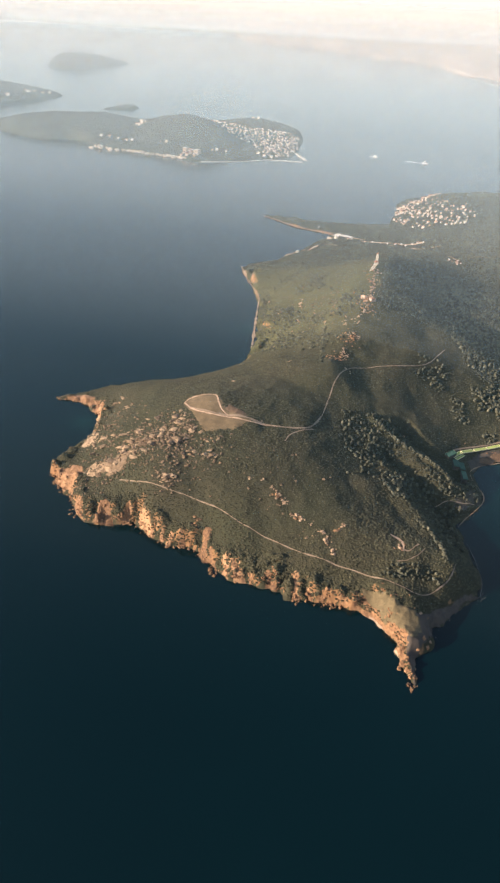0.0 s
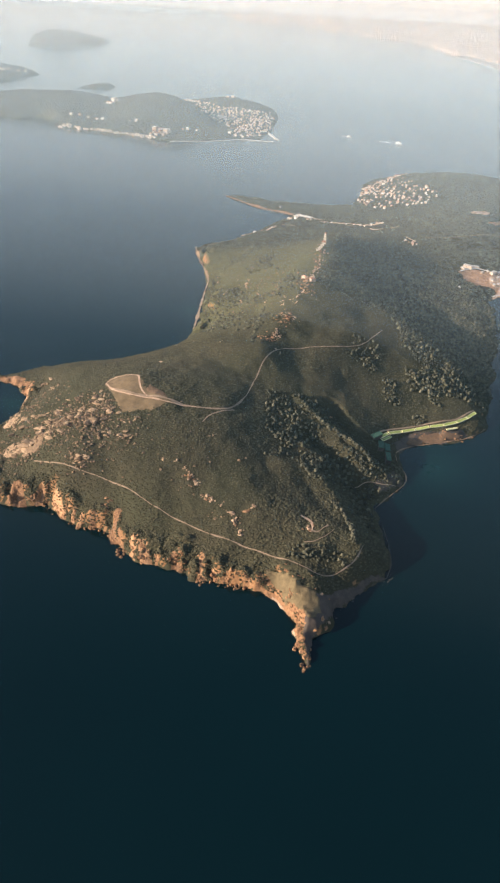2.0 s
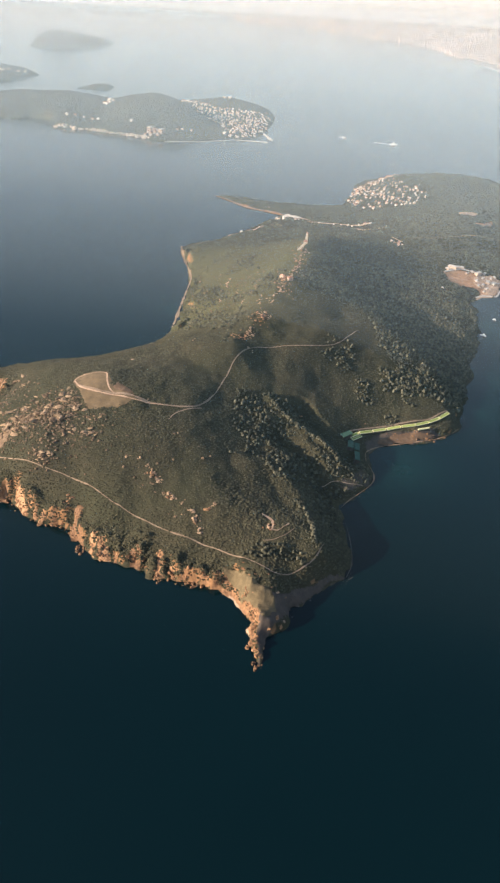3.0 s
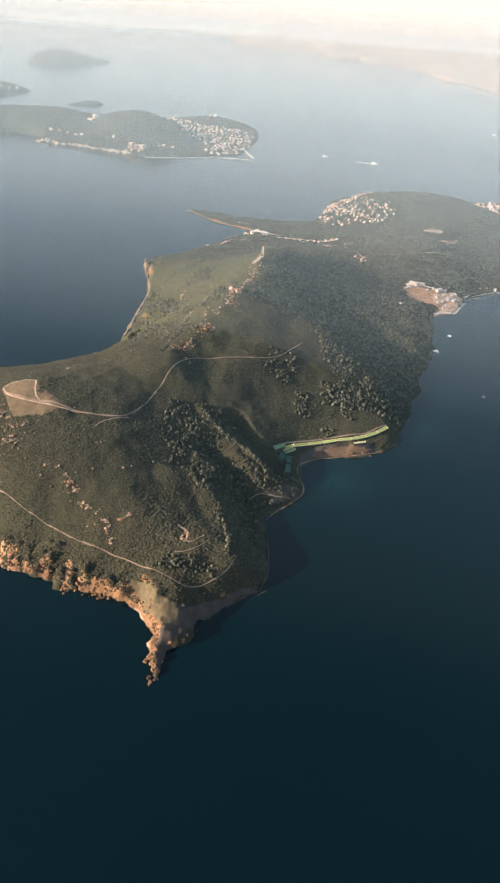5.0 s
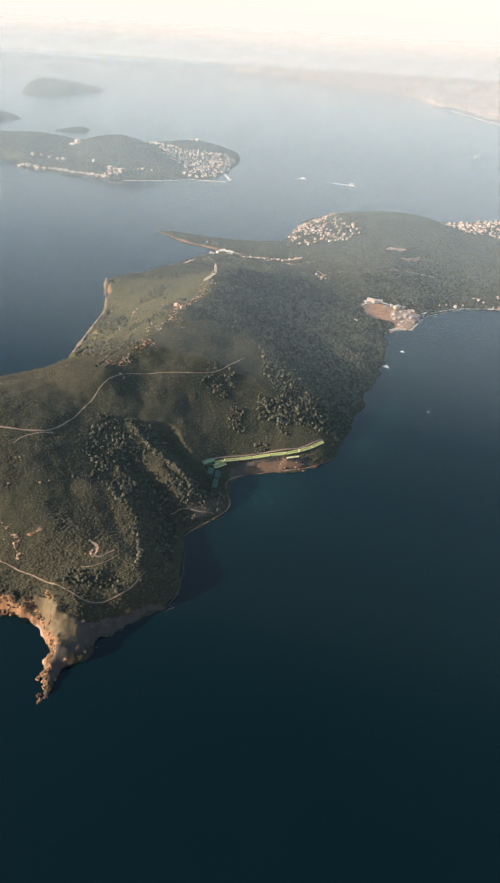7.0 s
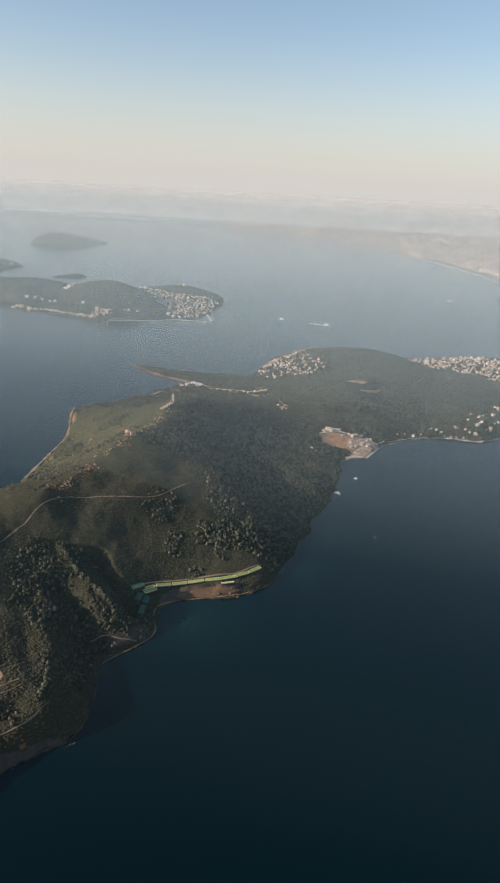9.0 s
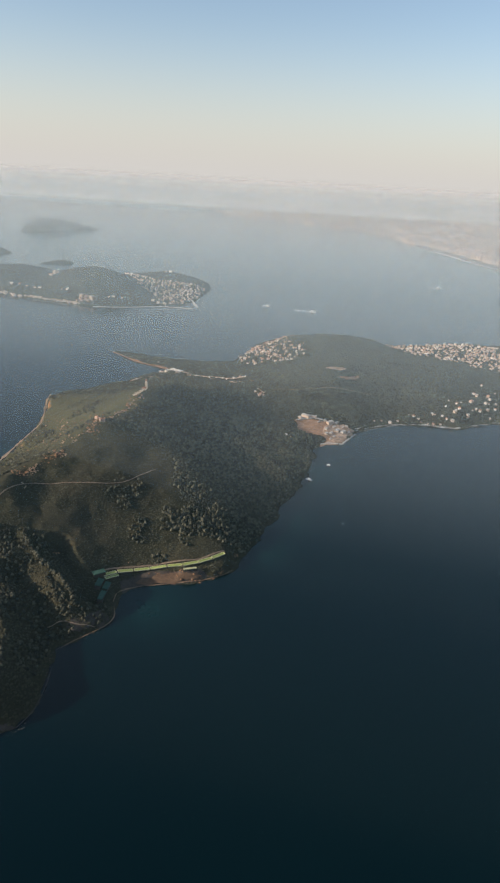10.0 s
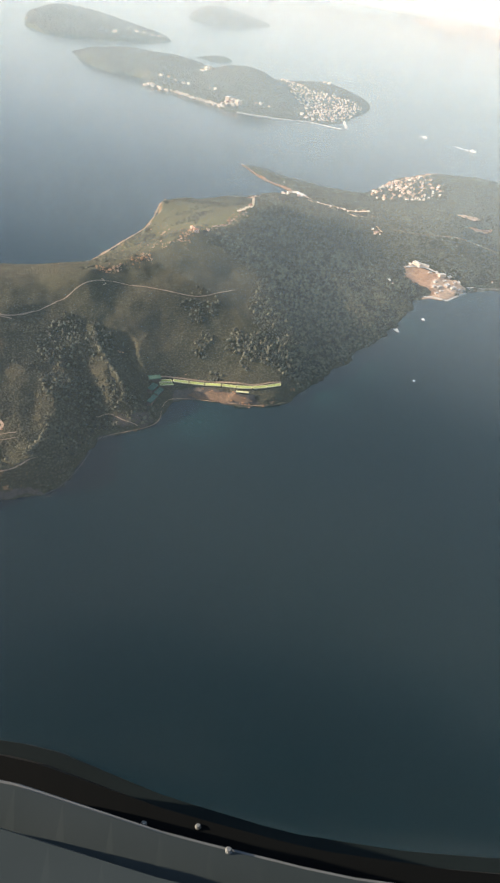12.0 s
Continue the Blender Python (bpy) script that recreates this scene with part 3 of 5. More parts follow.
ROADS, BARE = [], []
ribbon("road", [(-61, 257.6), (-55, 255), (-40, 248.8), (-26, 245), (-12.5, 239), (1, 230), (26, 217.3), (50, 208.3), (66, 200), (74, 197.5), (82, 201.5), (89, 208), (93, 216)], (0.32, 0.45, 0.5, 0.45), DIRT, "narrow pale dirt track along the cliff tops", "track", wander=0.55)
ribbon("road", [(-34, 302.5), (-30, 297.5), (-22, 293.6), (-14, 291), (-4, 290), (8, 287), (25, 288.5), (32, 293), (38, 306), (43, 325), (47, 337), (56, 352), (70, 360), (87, 364.5), (100, 370), (108, 376), (114, 384), (121, 395)], (1.3, 1.3, 0.8, 0.6, 0.6, 0.5), DIRT, "dirt track winding from the clearing up the saddle", "track", wander=0.5)
ribbon("road", [(-34.6, 304), (-31.7, 307.7), (-25, 309), (-18.6, 307.6), (-16.4, 300), (-14.2, 294.5), (-11, 290.6)], (0.35, 0.4, 0.5, 0.8, 0.9, 0.5), RED_EARTH, "dirt loop round the hilltop clearing", "track", wander=0.5, lift=0.3)
ribbon("road", [(-34.5, 303.5), (-29.4, 296.4), (-21.5, 292), (-9, 288.8), (1.6, 286.6), (14, 287)], (0.7, 0.9, 0.5, 0.8, 0.6, 0.4), RED_EARTH, "bright worn ruts of the track across the clearing", "track", wander=0.7, lift=0.34)
ribbon("road", [(33, 291), (22, 284), (18, 277)], (0.8, 0.5), DIRT, "faint footpath below the saddle", "track", wander=0.3)
ribbon("road", [(95, 265.5), (101, 267.5), (108, 267), (116, 269)], (0.3, 0.5, 0.35), DIRT, "dirt track round the cove point", "track", wander=0.3)
ribbon("road", [(66, 229), (70, 226.5), (71, 222.5), (70, 219)], (0.6, 1.2, 0.7), RED_EARTH, "short reddish scar on the slope", "track", wander=0.6)
ribbon("road", [(70.5, 220), (73, 219.5), (76, 222.5), (78, 224.5)], (0.9, 0.5, 0.8), DIRT, "short pale worn patch on the slope", "track", wander=0.6)
ribbon("road", [(67, 213.5), (71, 214), (76, 217), (80, 221.5)], (0.35, 0.5, 0.3), DIRT, "faint pale path below the scar", "track", wander=0.4)
ribbon("road", [(190, 624), (215, 618), (250, 622), (285, 628)], (1.0, 1.0), DIRT, "thin pale road through the woods", "road", wander=0.2)
patch("pavement", [(-35.4, 303), (-32, 308.4), (-25, 310.3), (-18, 308.5), (-15.5, 299), (-13, 294.5), (-6, 291), (1.5, 287.5), (-5, 284), (-12, 282), (-21.6, 282), (-25, 286), (-28.5, 291.5), (-32, 298)], DRY_GRASS, "dry straw-coloured hilltop clearing", "field")
patch("pavement", [(-13, 294.8), (-11, 298), (-6, 296), (-1, 291.5), (-6, 291.8), (-10, 292.6)], COVE_EARTH, "rusty worn earth beside the track", "field", lift=0.2, ragged=0.9)
patch("ground", [(67, 160), (67, 184), (77, 191), (86, 197), (96, 205), (102, 206), (94, 201.5), (86, 192.5), (79, 184), (74.5, 177.5), (70, 171)], DARKENED_EARTH, "bare brown slope above the water, shade put into its colour", "slope", lift=0.25, ragged=0.8)
patch("pavement", [(52, 200.5), (56.8, 199), (60, 196.2), (64, 193), (69, 189.2), (74, 186.6), (73.8, 182), (69, 177.4), (66, 180.6), (61, 187), (57.8, 193.2), (53, 198)], TAN_EARTH, "bare tan slope above the point", "field", even=40, ragged=1.4, lift=0.4, step=0.4)
patch("rock", [(47.6, 196), (49, 200), (53.3, 198.4), (57.7, 193.6), (61.7, 187.6), (66.5, 180.6), (67, 176), (66.4, 169), (64.8, 169), (63.2, 177), (60.4, 184.5), (56, 190.8)], BOULDER, "orange broken crag above the beach", "rock", lift=0.3, ragged=1.2, step=0.4, bare=False)
patch("beach", [(52, 194), (57, 188.8), (61, 180), (62.6, 168), (63.6, 165), (63.4, 172), (62.1, 180), (59.0, 187.4), (54.6, 193)], PALE_SAND, "narrow sandy beach under the cliffs", "beach", lift=0.3, ragged=0.4, step=0.3)
ribbon("beach", [(-18.2, 608), (-15.6, 592), (-11.2, 573), (-6.3, 556), (-2.4, 540), (0.4, 524)], (1.0, 2.2, 1.2, 2.4, 1.0, 1.8, 0.8), GREY_ROCK, "band of pale orange sea cliff below the scrub", "cliff", lift=0.35, wander=0.8)
ribbon("beach", [(-0.2, 526), (-0.8, 512), (-1.5, 490), (-2.0, 470), (-2.4, 452), (-3.0, 438)], (0.5, 1.1, 1.7, 1.2, 1.9, 0.5), PALE_SAND, "strip of pale beach below the scrub", "beach", lift=0.18, wander=0.9)
patch("pavement", [(211, 560), (219, 567), (229, 568.5), (237, 565), (250, 563), (261, 561), (257, 550), (248.6, 534.5), (236.4, 525), (232, 521), (236, 535), (232, 541), (221, 542), (214, 548)], YARD_EARTH, "bare sandy yard by the small harbour", "yard", ragged=2.0)
patch("pavement", [(240, 660), (240, 668), (246, 674), (256, 676), (261, 672), (255, 664), (247, 661)], RED_EARTH, "reddish quarry cut among the trees", "quarry", ragged=1.0)
patch("pavement", [(250, 645), (262, 650), (266, 660), (272, 664), (273, 658), (266, 648), (258, 642)], YARD_EARTH, "paler quarry floor below the red cut", "quarry", ragged=1.0)
patch("pavement", [(122, 298), (130, 306), (148, 311.5), (159, 315.2), (164, 318.6), (160, 320), (153, 318.6), (140, 316), (128, 313), (120, 304)], DARKENED_EARTH, "dull brown earth bank above the shore", "bank", lift=0.25)
patch("pavement", [(127, 306.5), (130, 310.5), (140, 314.6), (148, 316.6), (156, 317.4), (160, 316.4), (152, 313.6), (144, 311.2), (134, 308)], COVE_EARTH, "rusty bare earth in the bank", "bank", lift=0.3, ragged=1.2, even=25)
ribbon("beach", [(119.5, 290), (119.8, 297), (123, 301.5), (130, 306), (147, 311.3), (159, 315.3), (170, 322), (176, 328)], (0.2, 0.5, 0.45, 0.2), SAND, "thin pale strip of beach round the cove", "beach", lift=0.3, wander=0.9)
ribbon("beach", [(120.6, 287), (122.6, 279.5), (120.6, 272), (113, 263), (107.5, 257), (103.6, 251.6)], (0.2, 0.6, 0.25, 0.5, 0.2), SAND, "pale stony shoreline round the cove point", "beach", lift=0.45, wander=0.6)
ribbon("beach", [(105.4, 241), (106.4, 231), (106.6, 222), (106, 214), (103, 206)], (0.15, 0.35, 0.1, 0.4, 0.15), DARKENED_STONE, "thin strip of stones along the shore, shade put into their colour", "beach", lift=0.4, wander=0.7)
patch("ground", [(108, 270), (112, 276), (118, 281), (121.5, 279), (120, 272.5), (114, 265.5), (109, 261.5), (106, 264)], DARKENED_EARTH, "bare brown ground on the cove point", "slope", lift=0.15, ragged=1.8, bare=False)
ribbon("beach", [(-1, 780), (20, 757.5), (38.5, 740), (58, 730), (73, 721)], (2.6, 4.2, 4.2), BANK_EARTH, "tan rocky shore of the low spit", "shore", lift=0.5, wander=0.4)
patch("rock", [(-92, 341), (-84, 324), (-84.5, 314), (-78, 292), (-81.5, 287), (-87, 295), (-90.5, 316), (-91.5, 329)], GREY_ROCK, "bare pale rock above the small cove", "rock", lift=0.3, ragged=3.5, step=0.5, bare=False)
patch("rock", [(-81, 269.5), (-77, 273.5), (-71, 270.5), (-68.4, 263), (-74.5, 264.4)], GREY_ROCK, "bare pale rock shoulder above the cliff", "rock", lift=0.3, ragged=3.0, step=0.5, bare=False)
patch("pavement", [(-116, 353), (-106, 352), (-97, 347.5), (-94, 350), (-104, 355)], BANK_EARTH, "pale bare headland rock", "rock")

ribbon("pavement", [(211.5, 562.2), (219, 566.4), (228.5, 568.6), (238, 566)], (1.6, 2.0, 1.6, 0.8), CONCRETE, "pale concrete apron above the yard", "yard", lift=0.75, wander=0.3)
patch("pavement", [(233, 549), (236, 558), (243, 565), (252, 567), (261, 563), (258, 551), (249, 535.5), (241, 534), (237, 541)], RED_EARTH, "pale trampled ground between the harbour sheds", "yard", lift=0.6, ragged=1.6)
for way in ([(77, 722), (82, 711), (88, 703), (97, 694.5), (106, 692)], [(121, 668.5), (128, 667.5), (135, 669)], [(144, 665.5), (151, 662), (159, 660.5)], [(165, 660), (170, 662.5), (174, 662)], [(51, 670), (57, 674), (63, 676), (74, 667)], [(174, 631), (178, 624), (182, 617)]):
    ribbon("pavement", way, (0.8, 1.7, 1.1, 1.8, 0.6), RED_EARTH, "pale bare ground round the isthmus houses", "yard", lift=0.4, wander=0.9)
ribbon("trim", [(262, 566), (270, 571), (279, 576.5), (290, 583.5), (300, 588.6), (315, 591), (328, 593.6), (341, 591.6), (352, 589.6), (359, 590.6)], (0.5, 0.7, 0.5, 0.6, 1.0, 1.5, 1.1), CONCRETE, "pale weathered sea wall along the wooded shore", "sea wall", lift=0.5, wander=0.7)
patch("pavement", [(231, 521), (235, 531), (242, 538), (250, 538), (247, 533), (238, 526)], RED_EARTH, "pale sandy strip behind the harbour quay", "yard", lift=0.3, ragged=1.0)
# bare rock buttresses of the sea cliffs: foot, top and half width
WEST_CRAGS = [(-99, 272, -86, 267.5, 6), (-95, 264, -89, 273, 5), (-77, 241.5, -80, 250, 4), (-66, 239.5, -66.5, 245.5, 4.4), (-55.5, 241.5, -54.5, 245, 2.6), (-43.3, 233, -47.3, 242, 3.4), (-110, 351, -92, 345, 3.6), (-93, 335, -92, 342, 2.6), (-90, 314, -86, 306, 2.6)]
SOUTH_CRAGS = [(-36.2, 229.4, -36, 233, 1.4), (-32, 227, -31.6, 230, 1.6), (-26.1, 225.8, -27, 228.5, 1.6), (-16, 214, -16.7, 229.5, 3.0), (-12.5, 211, -13.2, 221, 2.4), (-6, 210, -7.3, 216.5, 1.8), (0, 207.6, -3.3, 214.8, 2.6),
               (4.9, 207, 4.4, 210, 1.2), (15, 203.7, 12, 210, 2.4), (24, 199, 23.4, 208, 1.8), (31, 197, 29, 202, 2.0), (37.4, 196, 36, 199.5, 2.0), (44.4, 195, 42, 198, 2.2)]


def crag_room(x, y):
    """Metres outside the nearest buttress: negative on its bare rock."""
    best = np.full(np.shape(x), 1e9)
    for ax, ay, bx, by, r in WEST_CRAGS + SOUTH_CRAGS:
        k = np.clip(((x - ax) * (bx - ax) + (y - ay) * (by - ay)) / ((bx - ax) ** 2 + (by - ay) ** 2), 0, 1)
        best = np.minimum(best, np.hypot(x - ax - k * (bx - ax), y - ay - k * (by - ay)) - 0.72 * r * (1 - 0.3 * k))
    return best + 1.0 * fbm(x, y, 5.0, 97, 3)


for ax, ay, bx, by, r in WEST_CRAGS + SOUTH_CRAGS:
    a, r = math.atan2(by - ay, bx - ax), 0.75 * r
    ring = [(bx + 0.65 * r * math.cos(a + q), by + 0.65 * r * math.sin(a + q)) for q in (-1.5, -0.7, 0, 0.7, 1.5)] + [(ax + r * math.cos(a + q), ay + r * math.sin(a + q)) for q in (1.6, 2.6, 3.7, 4.7)]
    patch("rock", ring, BOULDER, "orange bare rock buttress of the sea cliff", "rock", lift=0.2, ragged=1.6, step=0.5, bare=False)
# bare rock among the scrub
for outline in ([(-72, 263), (-70, 271), (-63, 275), (-57, 272), (-59, 266), (-66, 262)], [(-96, 266), (-93, 272), (-86, 272), (-83, 266), (-86, 262), (-91, 261)], [(-97, 330), (-93, 342), (-88, 343), (-85, 330), (-88, 322)]):
    patch("rock", outline, BOULDER if outline[0][0] < -80 else GREY_ROCK, "ochre bare rock among the scrub", "rock", lift=0.3, ragged=3.0)

ribbon("pavement", [(98, 687), (108, 683), (120, 678), (134, 675), (148, 674), (160, 680)], (1.2, 2.6, 1.6, 2.4, 2.0), RED_EARTH, "pale worn ground between the isthmus houses", "yard", lift=0.4, wander=0.9)
ribbon("pavement", [(22, 646), (34, 655), (46, 661), (54, 668)], (1.0, 1.8, 1.2), RED_EARTH, "pale worn ground along the shore houses", "yard", lift=0.4, wander=0.9)
patch("pavement", [(72, 721), (79, 723), (93, 704), (89, 699), (79, 709)], CONCRETE, "pale concrete yard at the root of the spit", "yard", lift=0.4)
ribbon("trim", [(263, 561), (277, 571), (299, 586), (312, 589)], (0.2, 0.5, 0.1, 0.5, 0.2), CONCRETE, "broken low sea wall along the wooded shore", "sea wall", lift=0.5, wander=0.9)
ribbon("trim", [(322, 592), (330, 592), (342, 589), (356, 587.5)], (0.9, 1.7, 1.2, 1.6), CONCRETE, "pale stone quay below the shore houses", "quay", lift=0.6, wander=0.9)
ribbon("trim", [(364, 593), (376, 602), (390, 608), (405, 613)], (0.2, 0.8, 0.3, 0.9), CONCRETE, "low sea wall with gaps by the eastern houses", "sea wall", lift=0.5, wander=0.9)
ribbon("road", [(210, 560), (214, 565.5), (220, 568), (229, 569), (238, 566.5), (250, 564), (260, 562)], (1.0, 2.2, 1.4, 0.8), RED_EARTH, "pale worn road along the harbour yard", "road", lift=0.7, wander=0.7)


# ---- plants: many small clumps as one object a kind of wood ----
def clump_shape(seed, rings=3, sides=7):
    """A lumpy leaf clump of unit size, open below."""
    r = np.random.default_rng(seed)
    co, faces = [(0, 0, 1.0)], []
    for k in range(rings):
        a = (k + 1) / rings * 1.75
        for s in range(sides):
            b = 2 * math.pi * (s + 0.5 * (k % 2)) / sides
            q = r.uniform(0.6, 1.3)
            co.append((math.sin(a) * math.cos(b) * q, math.sin(a) * math.sin(b) * q, math.cos(a) * r.uniform(0.8, 1.1)))
    for s in range(sides):
        faces.append((0, 1 + s, 1 + (s + 1) % sides))
        for k in range(rings - 1):
            a, b, c, d = 1 + k * sides + s, 1 + (k + 1) * sides + s, 1 + (k + 1) * sides + (s + 1) % sides, 1 + k * sides + (s + 1) % sides
            faces += [(a, b, c), (a, c, d)]
    return np.array(co), np.array(faces)


CLUMPS = [clump_shape(s) for s in range(12)]
SMALL_CLUMPS = [clump_shape(s + 50, 2, 6) for s in range(8)]


def wood(name, x, y, z, size, height, material, label, shapes, seed):
    r = np.random.default_rng(seed)
    which = r.integers(0, len(shapes), len(x))
    cos, fcs, base = [], [], 0
    for k, (shape, tri) in enumerate(shapes):
        s = np.nonzero(which == k)[0]
        if not len(s):
            continue
        a = r.uniform(0, 2 * math.pi, len(s))
        ca, sa = np.cos(a)[:, None], np.sin(a)[:, None]
        sx, sz = size[s][:, None], (size[s] * height[s])[:, None]
        px = (shape[:, 0] * ca - shape[:, 1] * sa) * sx + x[s][:, None]
        py = (shape[:, 0] * sa + shape[:, 1] * ca) * sx + y[s][:, None]
        pz = shape[:, 2] * sz + z[s][:, None] + 0.35 * sz
        cos.append(np.stack([px, py, pz], -1).reshape(-1, 3))
        fcs.append((tri[None] + base + np.arange(len(s))[:, None, None] * len(shape)).reshape(-1, 3))
        base += len(s) * len(shape)
    return tagged(new(name, mesh_from(name, np.concatenate(cos), np.concatenate(fcs), material)), label, "plants", kind="stuff")


def jitter_grid(x0, x1, y0, y1, step, seed):
    r = np.random.default_rng(seed)
    gx, gy = np.meshgrid(np.arange(x0, x1, step), np.arange(y0, y1, step), indexing="ij")
    return gx.ravel() + r.uniform(-0.55, 0.55, gx.size) * step, gy.ravel() + r.uniform(-0.55, 0.55, gx.size) * step, r


def off_bare(x, y, room=0.25):
    """True where no track, clearing or yard lies."""
    free = np.ones(x.shape, bool)
    for c, half in ROADS:
        near = (x > c[:, 0].min() - 3) & (x < c[:, 0].max() + 3) & (y > c[:, 1].min() - 3) & (y < c[:, 1].max() + 3)
        i = np.nonzero(near)[0]
        if len(i):
            d = np.min(np.hypot(x[i][:, None] - c[None, :, 0], y[i][:, None] - c[None, :, 1]), 1)
            free[i[d < half + room]] = False
    for outline in BARE:
        p = np.array(outline)
        i = np.nonzero((x > p[:, 0].min() - 2) & (x < p[:, 0].max() + 2) & (y > p[:, 1].min() - 2) & (y < p[:, 1].max() + 2))[0]
        if len(i):
            free[i[shore_distance(x[i], y[i], outline) > -0.3]] = False
    return free


def slope(land, x, y):
    return np.hypot(land.at(x + 1.5, y) - land.at(x - 1.5, y), land.at(x, y + 1.5) - land.at(x, y - 1.5)) / 3


TOWN_AREAS = [(140, 228, 715, 870), (312, 560, 800, 935), (408, 560, 740, 800), (60, 140, 660, 712), (140, 185, 655, 685), (205, 262, 520, 580)]


def plant_island():
    x, y, r = jitter_grid(-120, 575, 158, 945, 1.12, 3)
    thin = (y > 560) & (r.uniform(0, 1, x.size) < 0.35)
    x, y = x[~thin], y[~thin]
    d = isle.inland(x, y)
    cliffs = (x < 66) & (y < 356) & (y < 345 - 0.8 * x)
    crag = cliffs & (crag_room(x, y) < 0)
    grown = np.where(cliffs, ~crag, fbm(x, y, 11, 43) > -0.22)
    keep = (d > 0.7) & (~crag | (r.uniform(0, 1, x.size) < 0.12)) & (r.uniform(0, 1, x.size) < np.clip((d - 0.5) / np.where(grown, 1.2, 4.0), 0.1, 1)) & ((slope(isle, x, y) < r.uniform(0.7, 1.4, x.size)) | grown)
    x, y = x[keep], y[keep]
    keep = off_bare(x, y)
    x, y = x[keep], y[keep]
    ridge_x = np.interp(y, (330, 350, 419, 470, 522, 560, 600), (58, 58, 70, 84, 95, 102, 70))
    wild = 9 * fbm(x, y, 30, 61)
    east = (y > np.where(x < 105, 650, 585) + wild) | (x > ridge_x + 3) & (y > 432 + wild) | (x > 134 + wild) & (y > 348)
    cover = fbm(x, y, 16, 91, 4)
    rocky = np.exp(-(((x + 45) / 38) ** 2 + ((y - 278) / 24) ** 2))
    luck = r.uniform(0, 1, x.size)
    sunny = (x < 80) & (y > 375)
    low = ~east & (luck < np.where(sunny & (x < ridge_x), 0.86, 1.12) - 0.55 * rocky + 0.3 * cover)
    tall = east & (luck < 0.88 + 0.3 * cover)
    for x0, x1, y0, y1 in TOWN_AREAS:
        tall &= ~((x > x0) & (x < x1) & (y > y0) & (y < y1) & (r.uniform(0, 1, x.size) < 0.72))
    xs, ys = x[low], y[low]
    s = r.uniform(0.5, 0.8, xs.size) * np.where((xs < 80) & (ys > 375), 0.8, 1.0) * (1 + 0.35 * fbm(xs, ys, 30, 15))
    wood("scrub", xs, ys, isle.at(xs, ys) - 0.15, s, r.uniform(0.22, 0.44, xs.size), SCRUB, "dense dark olive scrub covering the sunny slopes", SMALL_CLUMPS, 5)
    # scrub reaching down between the crags
    xs, ys, r2 = jitter_grid(-118, 58, 194, 356, 0.8, 33)
    ds = isle.inland(xs, ys)
    near_sea = (ds > 0.7 + 0.9 * np.abs(fbm(xs, ys, 4, 45))) & (ds < 8) & (crag_room(xs, ys) > 0) & off_bare(xs, ys)
    xs, ys = xs[near_sea], ys[near_sea]
    wood("scrub", xs, ys, isle.at(xs, ys) - 0.1, r2.uniform(0.45, 0.8, xs.size), r2.uniform(0.35, 0.6, xs.size), SCRUB, "dark scrub hanging down between the sea crags", SMALL_CLUMPS, 35)
    xs, ys = x[tall], y[tall]
    s = r.uniform(0.6, 1.15, xs.size) * (1 + 0.3 * fbm(xs, ys, 45, 19))
    wood("pine_wood", xs, ys, isle.at(xs, ys) - 0.1, s, r.uniform(0.6, 1.1, xs.size), FOREST, "dense pine wood on the shaded slopes", SMALL_CLUMPS, 7)
    # lone taller trees in the gullies
    x, y, r = jitter_grid(50, 225, 205, 545, 1.7, 9)
    d = isle.inland(x, y)
    gully = fbm(x, y, 34, 29, 3)
    keep = (d > 3) & ((y < 335) | (x > np.interp(y, (335, 350, 419, 470, 522, 560), (60, 66, 82, 92, 100, 105)))) & (gully > np.where((x > 132) & (y > 345), -0.6, np.where((x > 98) & (y > 425), -0.05, 0.3))) & (r.uniform(0, 1, x.size) < 0.6) & off_bare(x, y, 1.2)
    x, y = x[keep], y[keep]
    wood("trees", x, y, isle.at(x, y) + 0.1, r.uniform(0.5, 1.05, x.size) * np.where((x > 132) & (y > 345), 1.15, 0.9), r.uniform(0.9, 1.6, x.size), FOREST, "taller sunlit trees standing in the gullies", CLUMPS, 13)
    # bigger dark bushes dotted over the grassy west slope
    bx, by, br = jitter_grid(-10, 95, 385, 640, 2.6, 57)
    dotted = (isle.inland(bx, by) > 3) & (bx < np.interp(by, (385, 419, 470, 522, 640), (56, 66, 80, 92, 70))) & (fbm(bx, by, 22, 73, 3) > 0.05) & off_bare(bx, by)
    bx, by = bx[dotted], by[dotted]
    wood("bushes", bx, by, isle.at(bx, by), br.uniform(0.5, 1.1, bx.size), br.uniform(0.5, 0.9, bx.size), FOREST, "dark bushes dotted over the grassy slope", CLUMPS, 59)
    gully = curve_points([(46, 420), (43, 398), (40.5, 370), (39, 352)], 0.9)
    gully = gully + br.normal(0, 0.7, gully.shape)
    wood("bushes", gully[:, 0], gully[:, 1], isle.at(gully[:, 0], gully[:, 1]), br.uniform(0.5, 1.0, len(gully)), br.uniform(0.5, 0.9, len(gully)), FOREST, "dark bushes lining a gully in the slope", CLUMPS, 63)
    # rows of trees along the spurs
    rows = [curve_points(line, 0.42) for line in ([(69, 311.5), (75, 304.5), (82, 298), (89, 292.5), (97, 287), (102, 282), (105, 276)], [(93, 286), (97, 280), (99.3, 273.5), (101, 270.5)], [(81, 244), (84.5, 238.5), (87.3, 231), (88.8, 224), (88.8, 215)], [(66, 270), (70, 273), (75, 272), (79, 268)], [(68, 262), (73, 258), (79, 259)])]
    rows.append(np.array((73.0, 266.0)) + r.normal(0, 1, (70, 2)) * (4.5, 4.0))
